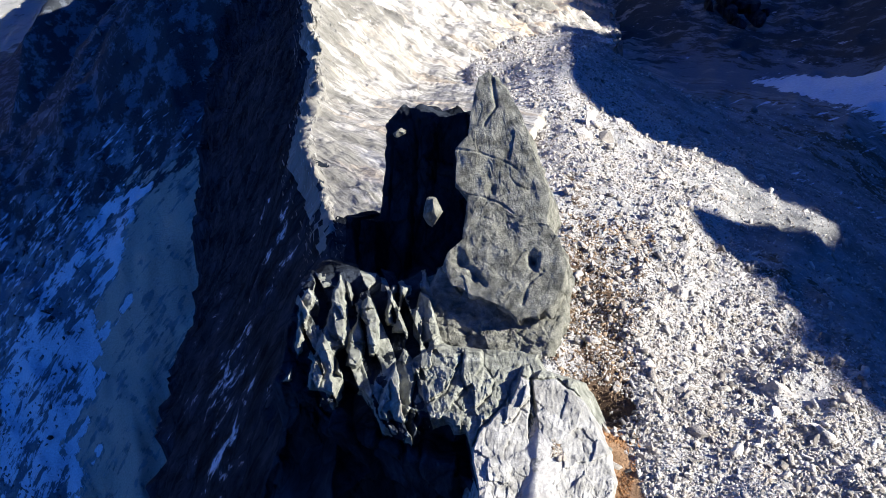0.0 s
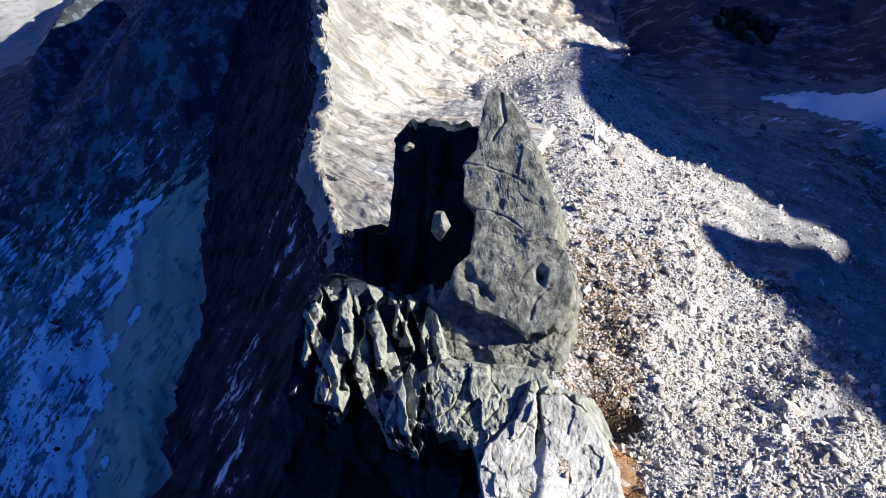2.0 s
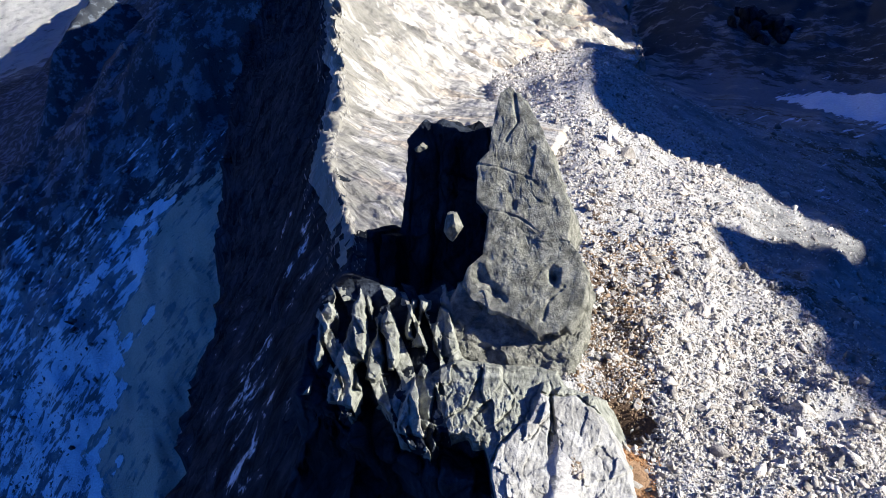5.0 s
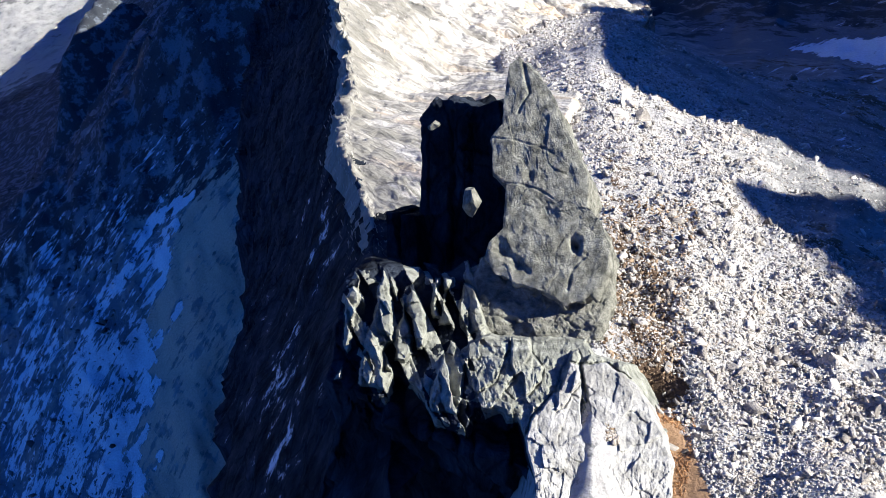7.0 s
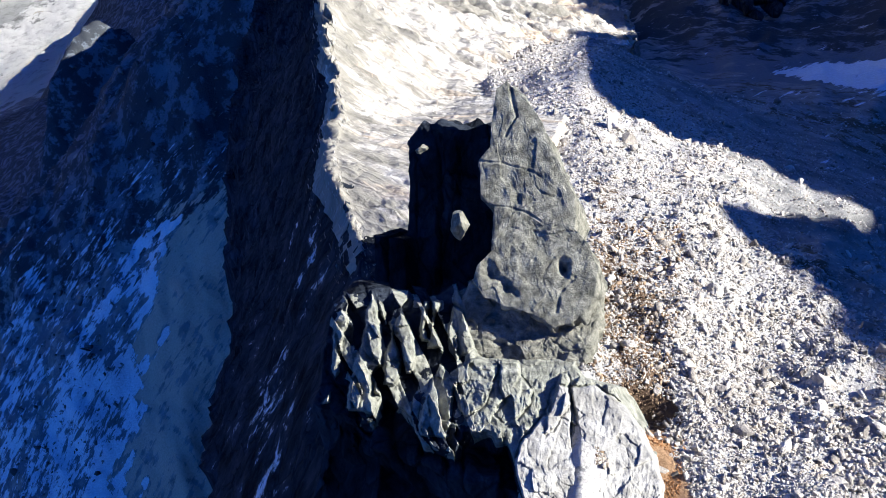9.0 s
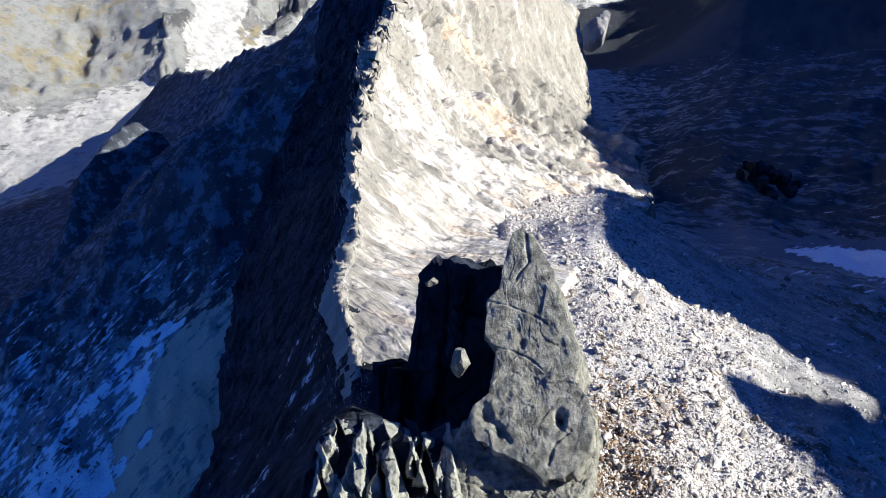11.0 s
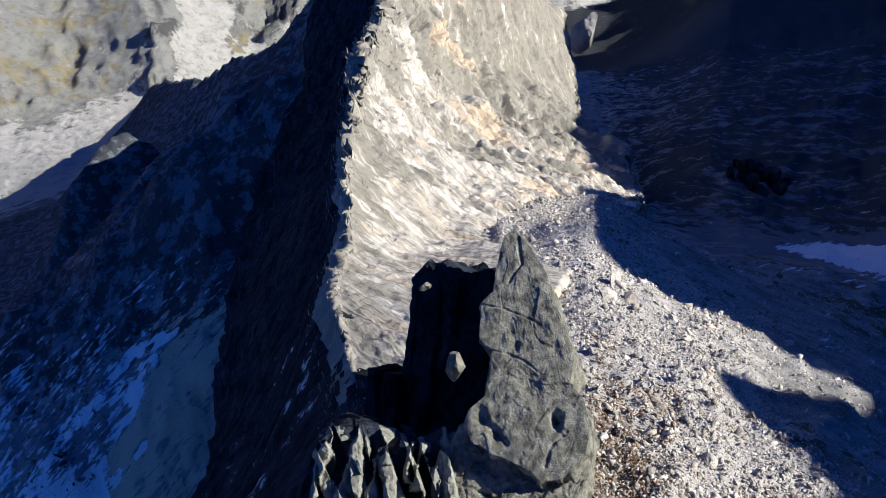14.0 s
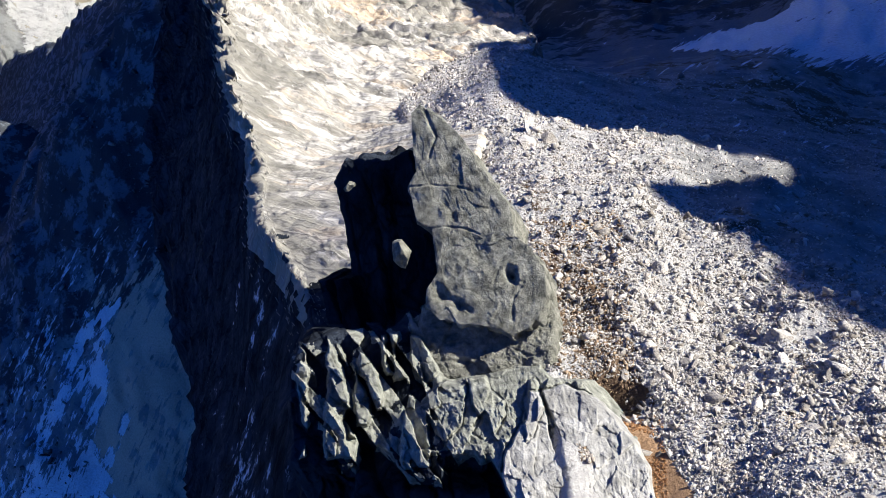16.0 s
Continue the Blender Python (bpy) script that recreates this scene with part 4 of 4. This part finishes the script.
below = np.interp(lb, [p[0] for p in LOWER], [p[1] for p in LOWER]) - ld + wob * 0.8 + fray * 0.5
reach += 0.5 * np.clip(below, 0, 6)
past = lb - np.interp(ld, [p[0] for p in RIM], [p[1] for p in RIM]) + wob * 1.2
reach += 0.35 * np.clip(past + 0.6, 0, 8)
over = ld - np.interp(lb, [p[0] for p in TOP], [p[1] for p in TOP]) + blade * 0.35 + wob * 0.5
reach += 0.5 * np.clip(over + 0.3, 0, 2)
rb, rd = np.radians(lb), np.radians(ld)
ledge_v = np.stack([reach * np.sin(rb), reach * np.cos(rb), reach * np.tan(rd)], -1)
# gaps between fins and the drop below are coloured dark, as if shaded
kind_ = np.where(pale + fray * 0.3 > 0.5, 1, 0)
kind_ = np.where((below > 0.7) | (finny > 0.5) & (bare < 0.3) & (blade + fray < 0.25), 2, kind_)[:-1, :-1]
whole = ~((over > 0.3) | (below > 4) | (past > 3))[:-1, :-1]


def ledge_part(name, faces):
    """The piece of the broken ledges that these faces make."""
    r_, c_ = np.where(faces)
    r0, r1, c0, c1 = r_.min(), r_.max() + 1, c_.min(), c_.max() + 1
    me = grid_mesh(name, ledge_v[r0:r1 + 1, c0:c1 + 1], keep=faces[r0:r1, c0:c1])
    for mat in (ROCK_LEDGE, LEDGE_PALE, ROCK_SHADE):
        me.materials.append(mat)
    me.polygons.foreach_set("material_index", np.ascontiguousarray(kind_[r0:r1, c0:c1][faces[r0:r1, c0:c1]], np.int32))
    new(name, me).parent = crag


left_over = whole.copy()
for name, outlines in (("rock_fin", FINS), ("rock_splinter", SPLINTERS), ("ledge_block", LEDGES), ("pale_block", PALE_BLOCKS)):
    for out in outlines:
        faces = (depth_in(out) > -0.02)[:-1, :-1] & left_over
        left_over &= ~faces
        ledge_part(name, faces)
ledge_part("rock_ledge", left_over)

# ---- stones ----
def stone_shape(seed):
    """A broken stone of eight corners, about one across."""
    rs = np.random.RandomState(seed)
    p = np.array([(x, y, z) for x in (-0.5, 0.5) for y in (-0.5, 0.5) for z in (-0.5, 0.5)])
    return p * rs.uniform(0.4, 1.15, (8, 3)) * np.array((rs.uniform(1.1, 1.7), rs.uniform(0.6, 0.95), rs.uniform(0.25, 0.7)))


STONE_FACES = np.array([(0, 1, 3), (0, 3, 2), (4, 6, 7), (4, 7, 5), (0, 4, 5), (0, 5, 1), (2, 3, 7), (2, 7, 6), (0, 2, 6), (0, 6, 4), (1, 5, 7), (1, 7, 3)])
SHAPES = np.stack([stone_shape(k) for k in range(24)])


def turns(rs, n):
    q = rs.normal(size=(n, 4))
    q /= np.linalg.norm(q, axis=1)[:, None]
    w, x, y, z = q.T
    return np.stack([np.stack([1 - 2 * (y * y + z * z), 2 * (x * y - z * w), 2 * (x * z + y * w)], -1),
                     np.stack([2 * (x * y + z * w), 1 - 2 * (x * x + z * z), 2 * (y * z - x * w)], -1),
                     np.stack([2 * (x * z - y * w), 2 * (y * z + x * w), 1 - 2 * (x * x + y * y)], -1)], 1)


def scatter(name, label, n, bearings, reaches, sizes, mat, seed, power=2.2, grow=True, category="scree"):
    """Loose stones over a sector of the ground, in one mesh."""
    rs = np.random.RandomState(seed)
    b = np.radians(rs.uniform(*bearings, n))
    r = np.exp(rs.uniform(math.log(reaches[0]), math.log(reaches[1]), n))
    x, y = r * np.sin(b), r * np.cos(b)
    z = ground_height(x, y)[0]
    big = sizes[0] * (1 - rs.uniform(0, 1, n) * (1 - (sizes[0] / sizes[1]) ** power)) ** (-1 / power)
    big = big * (0.55 + 0.45 * r / 14) if grow else big
    clump = fbm(np.stack([x / 1.5, y / 1.5, 0 * x], -1), 3)
    bare = np.hypot(x - spot(20.5, -55.5, 7.6)[0], y - spot(20.5, -55.5, 7.6)[1]) < 0.3
    bare |= (np.degrees(b) < 22) & (r < 7.0) | (np.degrees(b) < 13.5) & (r < 9.2) | (np.hypot((x - px) / 9.5, (y - py) / 9.5) < 1.1)
    ex, ey, _ = spot(18.0, -52.5, 8.75)
    bare |= (sizes[0] > 0.031) & (np.hypot(x - ex, (y - ey) * 1.3) < 0.62)
    way = np.clip(((x - r1x) * (r2x - r1x) + (y - r1y) * (r2y - r1y)) / ((r2x - r1x) ** 2 + (r2y - r1y) ** 2), 0, 1)
    bare |= (sizes[0] > 0.025) & (np.hypot(x - r1x - way * (r2x - r1x), y - r1y - way * (r2y - r1y)) < 0.3)
    dips = np.degrees(np.arctan2(z, r))
    bare |= (np.degrees(b) < -8) & ((dips < -32) & (np.degrees(b) > np.interp(dips, (-60, -52, -45, -35, -30), (-46, -41, -34, -25, -22))))
    # the scree thins out towards the ledges of the basin, from the cast shadow's edge on
    shadow_edge = np.interp(dips, (-47, -44.2, -41.4, -39.2, -34.4, -31.6, -28.7, -26), (43.5, 35.5, 29.7, 25.2, 21.7, 15, 12, 11))
    thin = smooth_step(0, 5, np.degrees(b) - shadow_edge) * 0.75 * (np.degrees(b) > 0)
    keep = ~bare & (clump + rs.uniform(-0.5, 0.5, n) > -0.25) & (rs.uniform(0, 1, n) > thin)
    x, y, z, big = x[keep], y[keep], z[keep], big[keep]
    n = len(x)
    verts = np.einsum("nij,nkj->nki", turns(rs, n), SHAPES[rs.randint(0, 24, n)]) * big[:, None, None]
    verts[..., 2] *= 0.8
    verts += np.stack([x, y, z + big * 0.12], -1)[:, None]
    me = bpy.data.meshes.new(name)
    tri = (STONE_FACES[None] + (np.arange(n) * 8)[:, None, None]).reshape(-1, 3)
    me.vertices.add(n * 8)
    me.vertices.foreach_set("co", verts.astype(np.float32).ravel())
    me.loops.add(tri.size)
    me.loops.foreach_set("vertex_index", tri.astype(np.int32).ravel())
    me.polygons.add(len(tri))
    me.polygons.foreach_set("loop_start", np.arange(0, tri.size, 3, dtype=np.int32))
    me.update(calc_edges=True)
    me.materials.append(mat)
    return tagged(new(name, me), label, category, kind="stuff")


scatter("scree", "loose pale scree of broken stones on the gully slope", 120000, (3, 50), (5.8, 48), (0.036, 0.3), STONE, 21, 3.3)
scatter("rusty_rubble", "small rust-brown stones and earth beside the slab", 6500, (12.5, 21), (6.6, 16), (0.03, 0.13), RUST, 23, 2.5)
scatter("rusty_earth", "crumbled orange-brown earth in a hollow of the scree", 2600, (18.2, 23.5), (6.5, 8.3), (0.02, 0.06), RUST_EARTH, 24, 2.5)
scatter("slope_rubble", "dark broken rock strewn over the shaded slope", 12000, (-50, -8), (55, 330), (0.2, 1.3), RUBBLE, 25, 2.4, False, "rubble")


# the larger stones that lie nearest, one by one
rs = np.random.RandomState(77)
stone_meshes = []
for k in range(24):
    me = bpy.data.meshes.new("stone")
    me.from_pydata(SHAPES[k].tolist(), [], STONE_FACES.tolist())
    me.materials.append(STONE)
    stone_meshes.append(me)
sb, sr = np.radians(rs.uniform(15, 46, 300)), np.exp(rs.uniform(math.log(7.2), math.log(17), 300))
sx, sy = sr * np.sin(sb), sr * np.cos(sb)
sz = ground_height(sx, sy)[0]
for k in range(300):
    big = rs.uniform(0.05, 0.16)
    ob = new("stone", stone_meshes[k % 24])
    ob.matrix_world = Matrix.LocRotScale((sx[k], sy[k], sz[k] + big * 0.15), Euler(rs.uniform(0, 6.3, 3)), (big, big, big))
    ob.parent = ground


def shards(name, label, n, columns, sizes, mat, seed, stand=0.0, rear=(0.07, 0.28)):
    """Chips and flakes of the ridge's own rock, lying along its cleavage; stand: how far they rear up from it."""
    rs = np.random.RandomState(seed)
    r = rs.randint(80, ridge_v.shape[0] - 95, n)
    c = rs.randint(columns[0], columns[1], n)
    p, nn, far_ = ridge_v[r, c], ridge_n[r, c], ridge_size[r, c]
    ok = (far_ > 17) & (rs.uniform(0, 1, n) < np.clip(far_ / 60, 0.3, 1))
    p, nn, far_ = p[ok], nn[ok], far_[ok]
    n = len(p)
    nn = nn * np.where(nn[:, 2:] < 0, -1, 1)
    close = smooth_step(75, 35, far_)[:, None]
    t = np.array((0.36, -0.72, -0.60)) * (1 - close) + np.array((0.30, -0.92, -0.30)) * close + rs.normal(size=(n, 3)) * 0.28 + stand * np.array((0, 0, -1.2))
    t -= (t * nn).sum(1)[:, None] * nn * (1 - stand)
    t /= np.linalg.norm(t, axis=1)[:, None]
    b = np.cross(nn, t)
    b /= np.linalg.norm(b, axis=1)[:, None]
    w = np.cross(t, b)
    big = rs.uniform(sizes[0], sizes[1], n) ** 1.0 * np.clip(far_ / 40, 0.5, 1.9)
    q = SHAPES[rs.randint(0, 24, n)] * big[:, None, None] * np.stack([rs.uniform(1.0, 3.0, n), rs.uniform(0.3, 0.8, n), rs.uniform(*rear, n)], -1)[:, None]
    verts = np.einsum("nki,nij->nkj", q, np.stack([t, b, w], 1)) + (p - nn * (big * 0.05)[:, None])[:, None]
    me = bpy.data.meshes.new(name)
    tri = (STONE_FACES[None] + (np.arange(n) * 8)[:, None, None]).reshape(-1, 3)
    me.from_pydata(verts.reshape(-1, 3).tolist(), [], tri.tolist())
    me.attributes.new("strata", "FLOAT_VECTOR", "POINT").data.foreach_set("vector", np.ascontiguousarray(np.repeat(np.stack([p @ np.array((0.695, 0.573, -0.434)), p @ np.array((0.36, -0.80, -0.48)) * 0.38, 0 * p[:, 0]], -1), 8, 0) + verts.reshape(-1, 3) * 0.02, np.float32).ravel())
    mask(me, "dust", np.repeat(ridge_dust[r[ok], c[ok]], 8))
    mask(me, "weathered", np.repeat(ridge_worn[r[ok], c[ok]], 8))
    mask(me, "ochre", np.repeat(ridge_ochre[r[ok], c[ok]], 8))
    me.materials.append(mat)
    return tagged(new(name, me), label, "rock shards", kind="stuff")


shards("face_shards", "thin flakes of pale rock all over the ridge's sunlit face", 16000, (94, 292), (0.04, 0.15), ROCK_PALE, 31)
shards("crest_shards", "upright splinters of rock along the ridge's jagged crest", 2600, (83, 96), (0.04, 0.17), FLAKE, 33, 0.9, (0.3, 0.8))
# these flakes carry the shaded side's darkness in their colour
shards("shaded_shards", "flakes of rock on the ridge's shaded side, darkened for shade", 5000, (32, 84), (0.08, 0.26), ROCK_SHADE, 35, 0.15, (0.2, 0.5))

# ---- the range on the sunward side, whose crest shades the basin ----
SKYLINE = [(-160, -20), (-60, 8), (-12, 17.5), (-0.9, 18.7), (0.8, 18.0), (4.5, 18.3), (5.7, 19.2), (6.4, 17.5), (6.7, 14.5), (8.5, 13.1), (10.2, 13.8), (11.3, 14.7), (13.0, 15.7), (13.6, 17.6), (14.5, 19.3), (17.0, 20.4), (18.1, 20.6),
           (27.6, 18.4), (40.9, 15.7), (43.0, 14.0), (45.0, 12.0), (47.4, 9.2), (49.0, 11.7), (55.0, 13.0), (59.7, 12.3), (68.0, 13.5), (85.0, 14.0), (99.0, 11.5), (107.0, 18.5), (113.0, 26.0), (135.0, 30.0), (150.0, 13.0), (168.0, 32.0), (300.0, 36.0), (500.0, 10.0),
           (560, -20), (585, -54), (625, -54), (650, -22), (795, -30), (926, -28), (1026, 5), (1063, -25), (1289, -38), (1564, -34), (1709, -46), (1849, -12), (1991, -10), (2250, 120), (2700, 300), (4400, 700)]
ys = np.concatenate([np.linspace(-160, -14, 24), np.linspace(-12, 70, 300), np.geomspace(71, 4400, 180)])
zs = np.interp(ys, [p[0] for p in SKYLINE], [p[1] for p in SKYLINE])
xs = 55 + 0.62 * np.maximum(ys, 0)
top = np.stack([xs, ys, zs], -1)
wide = (1 + np.maximum(ys, 0) / 90)[:, None]
sides = [top + wide * np.array((-26.0, 6.0, -62.0)), top + wide * np.array((-9.0, 2.0, -16.0)), top, top + wide * np.array((12.0, -2.0, -14.0)), top + wide * np.array((50.0, -10.0, -70.0))]
rows = []
for a, b in zip(sides, sides[1:]):
    rows += [a + (b - a) * k / 14 for k in range(14)]
v = np.stack(rows + [sides[-1]], 1)
bump = fbm(v / 7, 5, ridged=True) * 1.6 * np.minimum(np.abs(np.arange(v.shape[1]) - 28) / 5, 1)[None]
v = v + grid_normals(v) * bump[..., None]
nm = grid_mesh("sunward_range", v)
nm.materials.append(ROCK_GREY)
tagged(new("sunward_range", nm), "jagged rock range on the sunward side of the basin", "rock range", kind="structure")


# ---- single boulders ----
def boulder(name, place, size, seed, mat, label, squash=0.75, group="", res=2):
    """An angular boulder: a ball cut by flat planes, roughened."""
    rs = np.random.RandomState(seed)
    bm = bmesh.new()
    bmesh.ops.create_icosphere(bm, subdivisions=res + 1, radius=0.5)
    p = np.array([v_.co for v_ in bm.verts])
    for _ in range(9):
        cut = rs.normal(size=3)
        cut /= np.linalg.norm(cut)
        over = np.maximum(p @ cut - rs.uniform(0.22, 0.38), 0)
        p = p - over[:, None] * cut
    p = p * np.array((rs.uniform(1.0, 1.5), rs.uniform(0.8, 1.1), squash)) + fbm(p * 4 + seed, 3)[:, None] * 0.05
    p = p @ turns(rs, 1)[0].T * size
    for v_, q in zip(bm.verts, p):
        v_.co = q
    me = bpy.data.meshes.new(name)
    bm.to_mesh(me)
    bm.free()
    me.materials.append(mat)
    ob = new(name, me)
    ob.location = place
    return tagged(ob, label, "boulder", group)


BOULDERS = [(15.5, -34.4, 0.8, 1), (13.8, -34.3, 1.1, 0), (14.2, -33.3, 1.0, 0), (34.6, -48.0, 0.55, 1), (32.6, -48.4, 0.35, 0), (35.2, -49.7, 0.4, 0), (31.8, -50.5, 0.35, 0), (22.6, -48.6, 0.35, 0),
            (32.4, -45.3, 0.3, 0), (29.3, -52.4, 0.4, 0), (26.3, -50.2, 0.35, 0), (26.8, -46.5, 0.3, 1), (38.8, -53.6, 0.4, 1), (39.2, -50.1, 0.5, 0), (23.9, -43.9, 0.45, 0), (19.2, -35.3, 0.5, 1),
            (20.6, -37.1, 0.45, 0), (19.7, -50.8, 0.3, 1), (20.3, -48.3, 0.3, 0), (15.4, -48.4, 0.3, 0)]
for k, (b, dip, size, white) in enumerate(BOULDERS):
    steps = np.arange(5.0, 60.0, 0.1)
    line = np.stack([spot(b, dip, r) for r in steps])
    r = steps[np.argmax(line[:, 2] < ground_height(line[:, 0], line[:, 1])[0])]
    boulder("boulder", spot(b, dip, r) + np.array((0, 0, size * 0.02)), size * 0.85, 40 + k, STONE,
            "angular pale boulder lying on the scree" if white else "angular grey boulder half sunk in the scree", group="boulders on the scree")
boulder("perched_stone", spot(1.0, -39.3, 11.7), 0.55, 7, ROCK_DARK, "egg-shaped grey stone wedged beside the slab", squash=0.9, res=3).scale = (0.75, 0.8, 1.45)
boulder("block_knob", spot(-1.4, -33.9, 13.75), 0.26, 9, ROCK_DARK, "grey knob of rock on the block's top", res=3)
# the last two are shade under a hump, added as dark rocks
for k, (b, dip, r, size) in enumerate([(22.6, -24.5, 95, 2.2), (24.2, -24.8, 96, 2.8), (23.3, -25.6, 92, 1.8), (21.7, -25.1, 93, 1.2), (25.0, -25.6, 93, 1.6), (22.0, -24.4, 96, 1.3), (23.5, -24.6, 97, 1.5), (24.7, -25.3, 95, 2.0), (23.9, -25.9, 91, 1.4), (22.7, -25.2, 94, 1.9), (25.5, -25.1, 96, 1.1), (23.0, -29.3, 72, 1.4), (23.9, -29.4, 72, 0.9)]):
    boulder("dark_rock", spot(b, dip, r), size * 1.3, 80 + k, ROCK_SHADE, "dark rock outcrop or stand-in for shade in the basin", group="dark rocks in the basin")
boulder("outcrop", spot(10.6, -16.6, 185), 9.0, 91, ROCK_GREY, "rounded grey rock knob beyond the ridge", squash=0.6, res=3)
